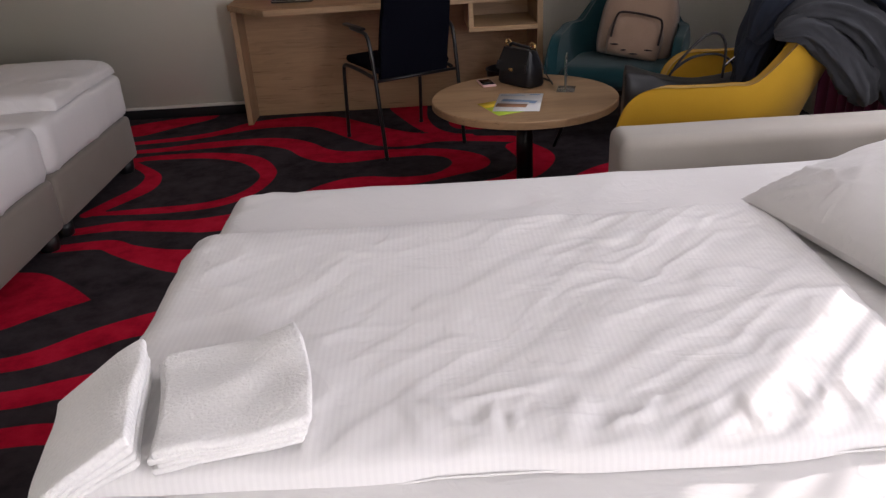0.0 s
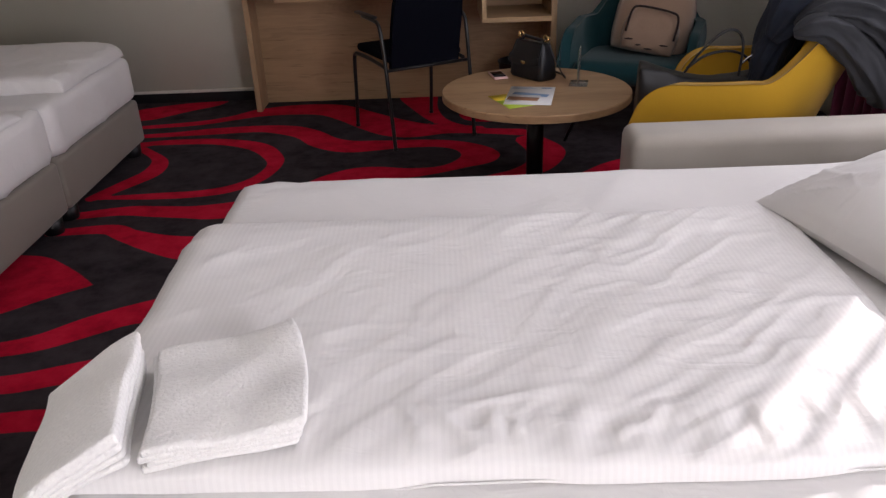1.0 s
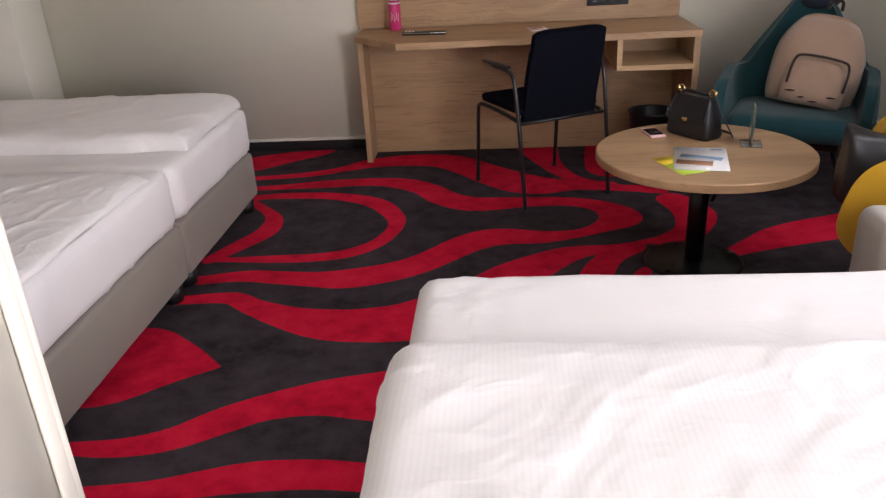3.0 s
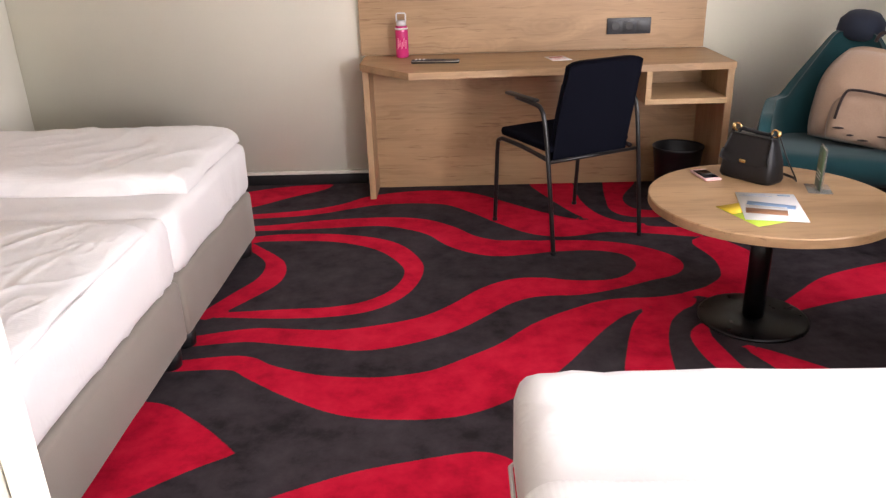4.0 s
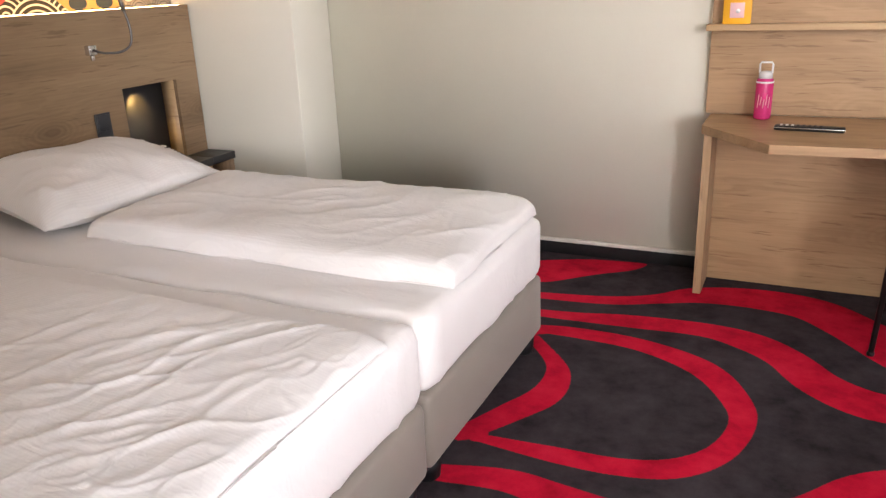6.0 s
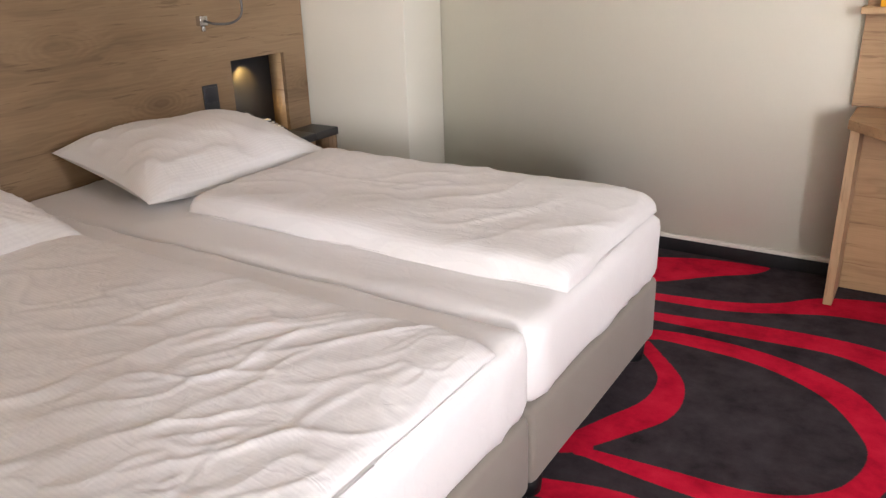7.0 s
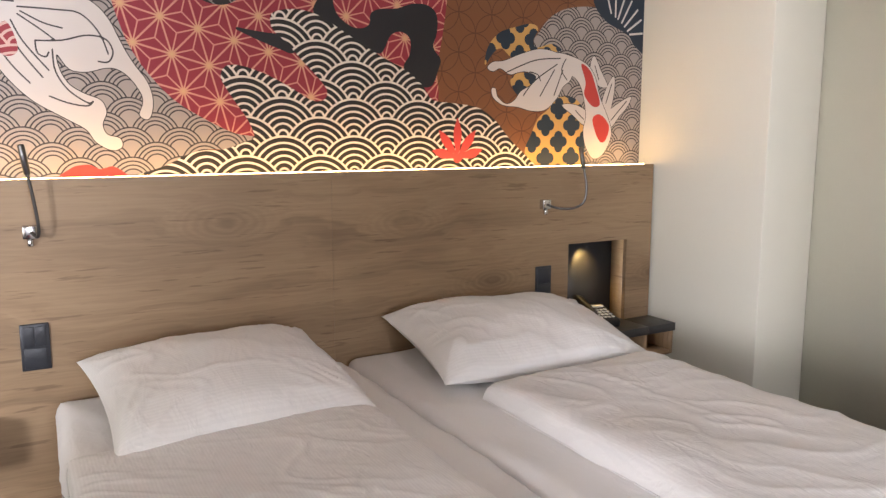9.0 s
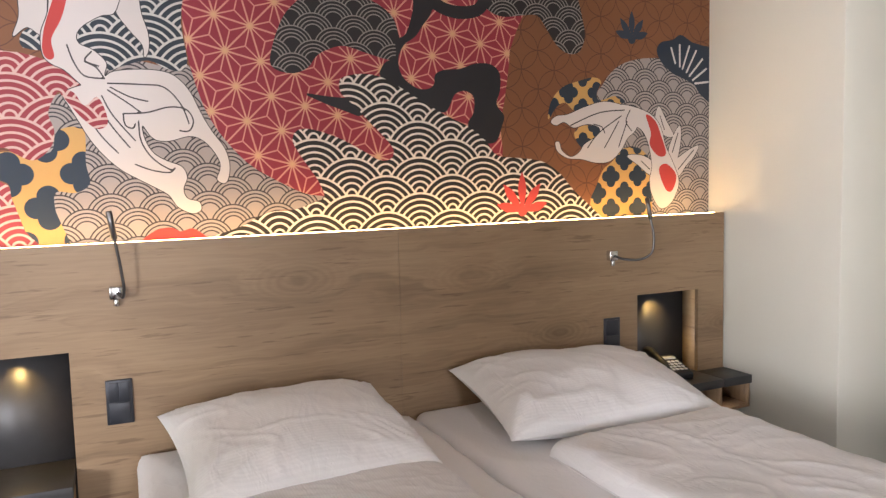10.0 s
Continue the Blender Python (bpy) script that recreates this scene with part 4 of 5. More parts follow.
def nightstand(y0, y1, group="nightstands by the double bed"):
    t = thing("nightstand", "wall-hung oak nightstand with a charcoal top", "nightstand", group)
    part("top", box(HX - 0.108, -3.262, y0 + 0.001, y1, 0.470, 0.510, 0.003), CHARCOAL, t, "matt charcoal top")
    part("side", box(HX + 0.001, -3.275, y0 + 0.002, y0 + 0.022, 0.352, 0.4695), OAK_Z, t)
    part("side", box(HX + 0.001, -3.275, y1 - 0.022, y1 - 0.002, 0.352, 0.4695), OAK_Z, t)
    part("shelf", box(HX + 0.001, -3.275, y0 + 0.0225, y1 - 0.0225, 0.352, 0.372), OAK, t)
    return t


nightstand(4.79, 5.145)
part("top_end", box(HX + 0.001, -3.262, 5.146, 5.318, 0.470, 0.510, 0.003), CHARCOAL, bpy.data.objects["nightstand"])
part("side_end", box(HX + 0.001, -3.275, 5.296, 5.316, 0.352, 0.4695), OAK_Z, bpy.data.objects["nightstand"])
part("shelf_end", box(HX + 0.001, -3.275, 5.1231, 5.2955, 0.352, 0.372), OAK, bpy.data.objects["nightstand"])
nightstand(2.055, 2.380)

for a, b in NICHES:
    y = a + 0.17
    s = thing("niche_spotlight", "tiny warm recessed spotlight in the niche ceiling", "spotlight", "niche spotlights", at=(HX - 0.066, y, NZ1))
    part("ring", lathe([(0.020, -0.004), (0.022, -0.004), (0.022, 0.0), (0.012, 0.0)], 20), CHROME, s)
    part("lens", lathe([(0.0115, -0.002), (0.0115, -0.001)], 16), SPOT_GLOW, s)
    l = new("niche_lamp", bpy.data.lights.new("niche_lamp", "SPOT"))
    l.data.energy, l.data.spot_size, l.data.spot_blend, l.data.color, l.data.shadow_soft_size = 1.7, radians(95), 0.6, (1.0, 0.66, 0.20), 0.012
    l.matrix_world = look((HX - 0.066, y, NZ1 - 0.006), (HX - 0.085, y, 0.4))


def reading_lamp(y, path, group="gooseneck reading lamps"):
    t = thing("reading_lamp", "chrome gooseneck reading lamp on the headboard", "reading lamp", group)
    part("mount", box(HX - 0.003, HX + 0.030, y - 0.022, y + 0.022, 1.090, 1.134, 0.004), CHROME, t)
    part("switch", lathe([(0.009, 1.066), (0.010, 1.068), (0.010, 1.089), (0.009, 1.09)], 14, HX + 0.016, y), CHROME, t)
    part("neck", tube(path, 0.0055, 8, 8), GUNMETAL, t)
    end = np.array(path[-1]) - np.array(path[-2])
    end = end / np.linalg.norm(end)
    tip = np.array(path[-1])
    part("head", tube([tip - end * 0.004, tip, tip + end * 0.09, tip + end * 0.094], [0.008, 0.0105, 0.0105, 0.008], 12), GUNMETAL, t)


reading_lamp(4.634, [(HX + 0.03, 4.634, 1.112), (HX + 0.07, 4.66, 1.098), (HX + 0.11, 4.72, 1.098), (HX + 0.13, 4.765, 1.13), (HX + 0.13, 4.775, 1.20), (HX + 0.12, 4.765, 1.28)])
reading_lamp(2.545, [(HX + 0.03, 2.550, 1.112), (HX + 0.055, 2.566, 1.100), (HX + 0.070, 2.570, 1.14), (HX + 0.078, 2.562, 1.22), (HX + 0.085, 2.550, 1.305)])


def wall_switch(y0, z0, cells):
    t = thing("wall_switch", "anthracite switch and socket panel on the headboard", "switch", "headboard switches")
    h = 0.0735 * len(cells) + 0.012
    part("frame", box(HX, HX + 0.009, y0, y0 + 0.088, z0, z0 + h, 0.003), ANTHRACITE, t)
    for i, halves in enumerate(cells):
        a = z0 + 0.0075 + 0.0735 * i
        for k in range(halves):
            w = 0.070 / halves
            part("rocker", box(HX + 0.008, HX + 0.0125, y0 + 0.009 + k * w, y0 + 0.009 + (k + 1) * w - 0.002, a, a + 0.069, 0.0015), ANTHRACITE, t)


wall_switch(2.492, 0.645, (1, 2))
wall_switch(4.592, 0.664, (1, 1))

phone = thing("telephone", "black desk telephone with pale keys in the lit niche", "telephone", at=(-3.440, 4.955, 0.510), turn=-12)
bm = box(-0.10, 0.10, -0.085, 0.085, 0.0, 0.080, 0.010)
for v in bm.verts:
    if v.co.z > 0.04:
        v.co.z -= 0.042 * (v.co.x + 0.10) / 0.20
part("base", bm, BLACK_PLASTIC, phone)
slope = lambda x: 0.080 - 0.042 * (x + 0.10) / 0.20
part("handset", tube([(-0.105, -0.055, 0.100), (-0.075, -0.055, 0.112), (0.0, -0.055, 0.098), (0.07, -0.055, 0.074), (0.105, -0.055, 0.052)], [0.024, 0.024, 0.019, 0.024, 0.021], 14, 5, 0.8), BLACK_PLASTIC, phone)
part("display", box(-0.075, -0.045, -0.005, 0.070, slope(-0.06) - 0.004, slope(-0.075) + 0.002, 0.001), WINDOW_WHITE, phone, "pale label window")
for i in range(4):
    for j in range(4):
        kx = -0.026 + i * 0.027
        part("key", box(kx, kx + 0.017, -0.008 + j * 0.021, 0.006 + j * 0.021, slope(kx + 0.017) - 0.004, slope(kx) + 0.003, 0.002), WINDOW_WHITE, phone)

# ---------------------------------------------------------------- double bed
def soft_box(x0, x1, y0, y1, z0, z1, r, cell=0.035, amp=0.004, seed=1, along=80):
    bm = box(x0, x1, y0, y1, z0, z1, r, 3)
    for _ in range(7):
        long = [e for e in bm.edges if e.calc_length() > cell * 1.6]
        if not long:
            break
        bmesh.ops.subdivide_edges(bm, edges=long, cuts=1, use_grid_fill=True)
    bm.normal_update()
    co = np.array([v.co for v in bm.verts])
    flatness = np.array([abs(v.normal.z) for v in bm.verts])
    d = np.where(flatness > 0.7, creases(co[:, 0], co[:, 1], 20, 6, 4, seed), creases(co[:, 0] + co[:, 1], co[:, 2], along, 7, 4, seed + 2)) * amp
    for v, k in zip(bm.verts, d):
        v.co += v.normal * float(k)
    return bm


def slab(w, l, t, n, m, sharp, wrinkle, low=0.0):
    """A quilt w (x) by l (y), t thick; wrinkle(x, y) gives its relief in metres."""
    u, v = np.meshgrid(np.sin(np.linspace(-1, 1, n) * math.pi / 2 * 0.999) * 0.45 + np.linspace(-1, 1, n) * 0.55, np.linspace(-1, 1, m), indexing="ij")
    x, y = u * w / 2, v * l / 2
    x = x + 0.012 * vnoise(y * 5 + 3.3, 0 * y + 1.2) * np.abs(u) ** 4
    y = y + 0.014 * vnoise(x * 5 + 7.7, 0 * x + 4.1) * np.abs(v) ** 4
    body = ((1 - np.abs(u) ** sharp) * (1 - np.abs(v) ** sharp)).clip(0) ** 0.38
    swell = 0.985 + 0.015 * body
    x, y = x * swell, y * swell
    top = np.stack([x, y, low + t * body + wrinkle(x, y) * np.minimum(1, body * 1.3)], -1)
    bottom = np.stack([x, y, low * np.ones_like(x) - 0.002 * body], -1)
    va, fa = grid_mesh(top)
    vb, fb = grid_mesh(bottom)
    return np.concatenate([va, vb]), fa + [tuple(len(va) + k for k in f[::-1]) for f in fb]


def duvet(label, mesh, w, l, at, group="", bend=None, cloth=None):
    t = thing("duvet", label, "duvet", group, at=at)
    part("cover", mesh, cloth or LINEN_STRIPE, t)
    e = 0.994
    rim = [(w / 2 * e * math.copysign(abs(math.cos(k)) ** 0.12, math.cos(k)), l / 2 * e * math.copysign(abs(math.sin(k)) ** 0.12, math.sin(k)), 0.004) for k in np.linspace(0, 2 * math.pi, 97)]
    if bend:
        q = bend(np.array(rim))
        rim = [tuple(p) for p in q]
    part("hem", tube(rim, 0.002, 6), LINEN, t, "stitched white hem")
    return t


BED_X0, BED_X1 = -3.435, -1.262
for y0, y1 in ((3.634, 4.618), (2.575, 3.626)):
    bed = thing("boxspring_bed", "box spring bed half with taupe upholstered base", "bed", "double bed halves")
    part("base", soft_box(BED_X0 + 0.01, BED_X1 - 0.004, y0 + 0.004, y1 - 0.004, 0.070, 0.300, 0.022, 0.08, 0.002, 5), TAUPE, bed, "taupe upholstered base")
    part("mattress", soft_box(BED_X0, BED_X1, y0, y1, 0.300, 0.535, 0.045, 0.030, 0.009, 3 + y0), LINEN, bed, "mattress in a white fitted sheet")
    for x in (BED_X0 + 0.14, BED_X1 - 0.060):
        for y in (y0 + 0.075, y1 - 0.075):
            part("leg", lathe([(0.036, 0.0), (0.041, 0.004), (0.046, 0.074)], 20, x, y), BLACK_PLASTIC, bed)

patch = lambda x, y, k: 0.35 + 0.65 * np.clip(0.5 + 0.9 * vnoise(x * 2.6 + k, y * 2.6 - k), 0, 1)
quilt = lambda x, y: 0.006 * creases(x, y, 12, 5, 3.0, 2) * patch(x, y, 3) + 0.006 * creases(x, y, 55, 9, 3.5, 9) * patch(x, y, 8) + 0.012 * vnoise(x * 4, y * 4) + 0.003 * creases(x, y, 100, 18, 3.2, 4) * patch(x, y, 5)
loose = lambda x, y: 0.006 * creases(x, y, 66, 11, 4.5, 5) * patch(x, y, 2) + 0.006 * creases(x, y, 52, 17, 5.0, 12) * patch(x, y, 7) + 0.004 * creases(x, y, 80, 29, 4.5, 21) * patch(x, y, 11) + 0.008 * vnoise(x * 3, y * 3)
duvet("white cotton duvet folded lengthwise on the bed", slab(1.47, 0.765, 0.082, 180, 100, 16, quilt), 1.47, 0.765, (-2.012, 4.226, 0.535), "duvets on the double bed")
duvet("rumpled white striped duvet lying flat on the bed", slab(1.60, 0.92, 0.045, 220, 130, 10, loose), 1.60, 0.92, (-2.075, 3.03, 0.529), "duvets on the double bed")
p1 = solid("pillow", pillow_mesh(0.62, 0.94, 0.205, seed=3, wrinkle=0.014), LINEN_STRIPE_X, "plump white striped pillow against the headboard", "pillow", "pillows on the double bed")
p1.matrix_basis = pose(-3.07, 4.235, 0.620, -2, 10, -4)
p2 = solid("pillow", pillow_mesh(0.62, 0.80, 0.205, seed=8, wrinkle=0.016), LINEN_STRIPE_X, "white striped pillow with a sunken front edge", "pillow", "pillows on the double bed")
p2.matrix_basis = pose(-3.07, 3.070, 0.616, 0, 12, 4)

# ---------------------------------------------------------------- desk with its panel, shelf and television
desk = thing("writing_desk", "oak decor writing desk with an open cubby", "desk")
part("desktop", flat([(-0.815, 5.615), (-0.815, 5.325), (-0.540, 4.995), (1.066, 5.080), (1.066, 5.615)], 0.715, 0.750, 0.0015), OAK, desk, smooth=False)
part("side_panel", box(-0.805, -0.772, 5.335, 5.612, 0.0, 0.7145, 0.0012, 1), OAK_Z, desk, smooth=False)
part("side_panel", box(1.030, 1.064, 5.090, 5.612, 0.0, 0.7145, 0.0012, 1), OAK_Z, desk, smooth=False)
part("modesty_panel", box(-0.7715, 1.0295, 5.540, 5.558, 0.004, 0.7145), OAK, desk, smooth=False)
cubby = part("cubby", box(0.626, 1.0295, 5.060, 5.538, 0.552, 0.580, 0.0012, 1), OAK_EDGE, desk, smooth=False)
part("cubby_side", box(0.626, 0.654, 5.060, 5.538, 0.5805, 0.7145, 0.0012, 1), OAK_EDGE, cubby, smooth=False)
part("cubby_back", box(0.6545, 1.0295, 5.500, 5.530, 0.5805, 0.7145), OAK, cubby, smooth=False)

panel = thing("desk_wall_panel", "oak wall panel with a slim shelf above the desk", "wall panel")
part("board", box(-0.838, 1.058, 5.620, 5.655, 0.7505, 2.05, 0.0012, 1), OAK, panel, smooth=False)
part("shelf", box(-0.850, 1.080, 5.525, 5.619, 1.108, 1.133, 0.0012, 1), OAK_EDGE, panel, smooth=False)

tv = thing("television", "flat television with a silver lower edge on the oak panel", "television")
part("housing", box(-0.16, 0.86, 5.575, 5.612, 1.165, 1.76, 0.006), BLACK_PLASTIC, tv)
part("lower_edge", box(-0.165, 0.865, 5.566, 5.574, 1.160, 1.182, 0.003), CHROME, tv, "silver trim")
SCREEN = plain("dark_screen", (0.006, 0.006, 0.008), 0.08)
part("screen", box(-0.15, 0.85, 5.569, 5.574, 1.184, 1.75), SCREEN, tv, "black glossy screen")
part("wall_bracket", box(0.25, 0.45, 5.6125, 5.6195, 1.35, 1.55), BLACK_STEEL, tv)

ORANGE = plain("orange_card", (0.85, 0.42, 0.01), 0.5)
PINK_PALE = plain("pale_pink_print", (0.80, 0.52, 0.52), 0.5)
card = thing("leaflet_box", "orange yellow carton leaflet with a pale picture", "leaflet", at=(-0.735, 5.565, 1.133))
part("carton", box(-0.055, 0.055, -0.012, 0.012, 0.0, 0.16, 0.002), ORANGE, card)
part("picture", box(-0.028, 0.028, -0.0165, -0.0125, 0.025, 0.085, 0.001), PINK_PALE, card)
part("dot", lathe([(0.009, 0.0), (0.009, 0.003)], 14, 0, 0), WINDOW_WHITE, card).matrix_basis = pose(0.004, -0.0168, 0.052, 90, 0, 0)

sock = thing("power_socket", "anthracite double socket and blank plate on the panel", "socket", at=(0.522, 5.620, 0.830))
part("frame", box(0.0, 0.240, -0.009, 0.0, 0.0, 0.086, 0.003), ANTHRACITE, sock)
for i in range(3):
    cx = 0.046 + i * 0.074
    c0 = part("insert", box(cx - 0.032, cx + 0.032, -0.0125, -0.0085, 0.011, 0.075, 0.002), ANTHRACITE, sock)
    if i < 2:
        part("well", lathe([(0.021, 0.0), (0.0235, 0.0), (0.0235, 0.002), (0.021, 0.002)], 24), BLACK_PLASTIC, c0).matrix_basis = pose(cx, -0.0125, 0.043, 90, 0, 0)
        part("well_floor", lathe([(0.0205, 0.0), (0.0205, 0.0005)], 24), BLACK_STEEL, c0).matrix_basis = pose(cx, -0.0127, 0.043, 90, 0, 0)

PINK = material("pink_bottle_plastic", (0.80, 0.06, 0.26), 0.12, Transmission_Weight=0.45, IOR=1.35)
CLEAR = material("frosted_plastic", (0.85, 0.83, 0.84), 0.25, Transmission_Weight=0.4)
bottle = thing("water_bottle", "pink translucent drinking bottle with a carry loop", "bottle", at=(-0.600, 5.525, 0.750))
part("body", lathe([(0.028, 0.0), (0.034, 0.004), (0.0345, 0.01), (0.0345, 0.150), (0.032, 0.163), (0.030, 0.168)], 28), PINK, bottle)
part("band", lathe([(0.0352, 0.150), (0.0352, 0.156), (0.0345, 0.157), (0.0345, 0.149)], 28), WINDOW_WHITE, bottle)
for k in range(5):
    a = radians(-125 + 18 * k)
    part("print_patch", tube([(0.0352 * math.cos(a), 0.0352 * math.sin(a), 0.05 + 0.012 * (k % 2)), (0.0352 * math.cos(a + 0.1), 0.0352 * math.sin(a + 0.1), 0.105 - 0.01 * (k % 3))], 0.005, 8, 0, 0.3), PINK_PALE, bottle)
part("cap", lathe([(0.027, 0.168), (0.027, 0.186), (0.022, 0.195), (0.014, 0.197)], 24), CLEAR, bottle)
part("loop", tube([(-0.024, 0, 0.188), (-0.025, 0, 0.225), (-0.020, 0, 0.232), (0.020, 0, 0.232), (0.025, 0, 0.225), (0.024, 0, 0.188)], 0.004, 8), WINDOW_WHITE, bottle)

remote = thing("remote_control", "long black remote control with silver edge", "remote control", at=(-0.415, 5.295, 0.750), turn=-4)
part("shell", box(-0.125, 0.125, -0.024, 0.024, 0.0, 0.018, 0.006), BLACK_PLASTIC, remote)
part("edge", box(-0.126, 0.126, -0.0255, -0.022, 0.009, 0.013, 0.001), CHROME, remote)
for i in range(8):
    for j in range(2):
        part("button", box(-0.105 + i * 0.02, -0.095 + i * 0.02, -0.012 + j * 0.014, -0.004 + j * 0.014, 0.0175, 0.021, 0.001), ANTHRACITE if i > 2 else WINDOW_WHITE, remote)

RED_PRINT = plain("faded_red_print", (0.55, 0.16, 0.14), 0.6)
note = thing("info_card", "white card with a red print on the desk", "card", at=(0.225, 5.335, 0.750), turn=12)
part("sheet", box(-0.052, 0.052, -0.075, 0.075, 0.0, 0.0012), PAPER, note)
part("print_bar", box(-0.036, 0.036, 0.020, 0.055, 0.0013, 0.0017), RED_PRINT, note)
for k in range(3):
    part("text_bar", box(-0.036, 0.030, -0.045 + 0.018 * k, -0.040 + 0.018 * k, 0.0013, 0.0017), RED_PRINT, note)

bin_ = thing("waste_bin", "round black waste paper bin under the desk", "bin", at=(0.865, 5.255, 0.0))
part("shell", lathe([(0.095, 0.0), (0.100, 0.004), (0.128, 0.275), (0.134, 0.283), (0.134, 0.290), (0.126, 0.290), (0.123, 0.278), (0.097, 0.012)], 36), BLACK_PLASTIC, bin_)

# ---------------------------------------------------------------- desk chair
chair = thing("desk_chair", "black upholstered armchair with slim dark tube frame", "chair", at=(0.215, 4.83, 0), turn=27)
half, fr, bk = 0.245, 0.268, -0.268      # local +y is forward
for s in (-1, 1):
    x = s * half
    part("front_leg", tube([(x, fr, 0.004), (x, fr - 0.015, 0.20), (x, fr - 0.03, 0.40), (x, fr - 0.055, 0.437), (x, fr - 0.11, 0.445), (x * 0.97, 0, 0.44), (x * 0.95, bk + 0.09, 0.425)], 0.0105, 10, 5), CHAIR_TUBE, chair)
    part("back_leg_and_arm", tube([(x, bk, 0.004), (x * 1.01, bk + 0.03, 0.25), (x * 1.02, bk + 0.065, 0.50), (x * 1.03, bk + 0.09, 0.615), (x * 1.03, bk + 0.115, 0.650), (x * 1.03, bk + 0.16, 0.662), (x * 1.03, bk + 0.32, 0.668)], 0.0105, 10, 6), CHAIR_TUBE, chair)
    part("arm_pad", box(x * 1.03 - 0.017, x * 1.03 + 0.017, bk + 0.15, bk + 0.40, 0.672, 0.686, 0.006), BLACK_PLASTIC, chair)
    part("glide", lathe([(0.013, 0.0), (0.013, 0.012), (0.010, 0.014)], 12, x, bk), BLACK_PLASTIC, chair)
    part("glide", lathe([(0.013, 0.0), (0.013, 0.012), (0.010, 0.014)], 12, x, fr), BLACK_PLASTIC, chair)
part("cross_bar", tube([(-half, bk + 0.07, 0.415), (half, bk + 0.07, 0.415)], 0.009, 8), CHAIR_TUBE, chair)
u, v = np.meshgrid(np.linspace(-1, 1, 25), np.linspace(0, 1, 19), indexing="ij")


def sheet(p, q):
    va, fa = grid_mesh(p)
    vb, fb = grid_mesh(q)
    k, (a, b) = len(va), p.shape[:2]
    rim = [i * b for i in range(a)] + [(a - 1) * b + j for j in range(1, b)] + [i * b + b - 1 for i in range(a - 2, -1, -1)] + [j for j in range(b - 2, 0, -1)]
    side = [(rim[i], rim[(i + 1) % len(rim)], k + rim[(i + 1) % len(rim)], k + rim[i]) for i in range(len(rim))]
    return np.concatenate([va, vb]), fa + [tuple(k + j for j in f[::-1]) for f in fb] + side


wid = 0.208 - 0.010 * v
bx = u * wid * (1 - 0.05 * np.abs(v - 0.5) * (np.abs(u) > 0.9))
bz = 0.405 + 0.455 * v - 0.02 * np.abs(u) ** 6 * (v > 0.8)
by = bk + 0.085 - 0.065 * v + 0.012 * (1 - u * u) * -1 + 0.018 * np.cos(v * 2.6)
part("backrest", sheet(np.stack([bx, by + 0.018, bz], -1), np.stack([bx, by - 0.012, bz], -1)), BLACK_CLOTH, chair)
part("seat", soft_box(-0.222, 0.222, bk + 0.085, fr - 0.01, 0.447, 0.487, 0.018, 0.05, 0.003, 4), BLACK_CLOTH, chair)

# ---------------------------------------------------------------- round table and what lies on it
table = thing("round_table", "round oak coffee table on a black pedestal", "table", at=(0.787, 3.832, 0))
part("tabletop", lathe([(0.408, 0.447), (0.412, 0.450), (0.412, 0.477), (0.408, 0.481)], 96), OAK, table, smooth=False)
part("pole", lathe([(0.038, 0.012), (0.038, 0.440)], 28), BLACK_STEEL, table)
part("plate", lathe([(0.11, 0.440), (0.11, 0.4465)], 32), BLACK_STEEL, table)
part("foot", lathe([(0.195, 0.0), (0.198, 0.003), (0.198, 0.009), (0.186, 0.014), (0.05, 0.018)], 64), BLACK_STEEL, table)
TT = 0.4815

bag = thing("handbag", "small black leather handbag with gold rings and strap", "handbag", at=(0.800, 4.055, TT), turn=-54)
rows = [(0.106, 0.052, 0.0), (0.111, 0.058, 0.012), (0.104, 0.050, 0.08), (0.086, 0.030, 0.150), (0.080, 0.022, 0.160)]
verts, faces = [], []
for w, dd, z in rows:
    for k in range(28):
        a = 2 * math.pi * k / 28
        c_, s_ = math.cos(a), math.sin(a)
        e = 0.35
        verts.append((w * math.copysign(abs(c_) ** e, c_), dd * math.copysign(abs(s_) ** e, s_), z))
for i in range(len(rows) - 1):
    for k in range(28):
        faces.append((i * 28 + k, i * 28 + (k + 1) % 28, (i + 1) * 28 + (k + 1) % 28, (i + 1) * 28 + k))
faces += [tuple(range(27, -1, -1)), tuple((len(rows) - 1) * 28 + k for k in range(28))]
part("body", (verts, faces), LEATHER, bag)
uu, vv = np.meshgrid(np.linspace(-1, 1, 17), np.linspace(0, 1, 13), indexing="ij")
fx = uu * (0.084 + 0.018 * vv)
fz = 0.166 - 0.105 * vv + 0.012 * np.abs(uu) ** 4 * (vv > 0.6)
fy = -0.020 - 0.036 * np.minimum(1, vv * 1.25)
part("flap", sheet(np.stack([fx, fy - 0.006, fz], -1), np.stack([fx, fy, fz], -1)), LEATHER, bag)
part("plaque", box(-0.013, 0.013, -0.0665, -0.061, 0.070, 0.083, 0.002), GOLD, bag, "gold plaque")
part("handle", tube([(-0.072, 0, 0.165), (-0.062, 0.004, 0.178), (-0.040, 0.006, 0.176), (0.040, 0.006, 0.172), (0.060, 0.004, 0.176), (0.070, 0, 0.165)], 0.0075, 10, 4), LEATHER, bag)
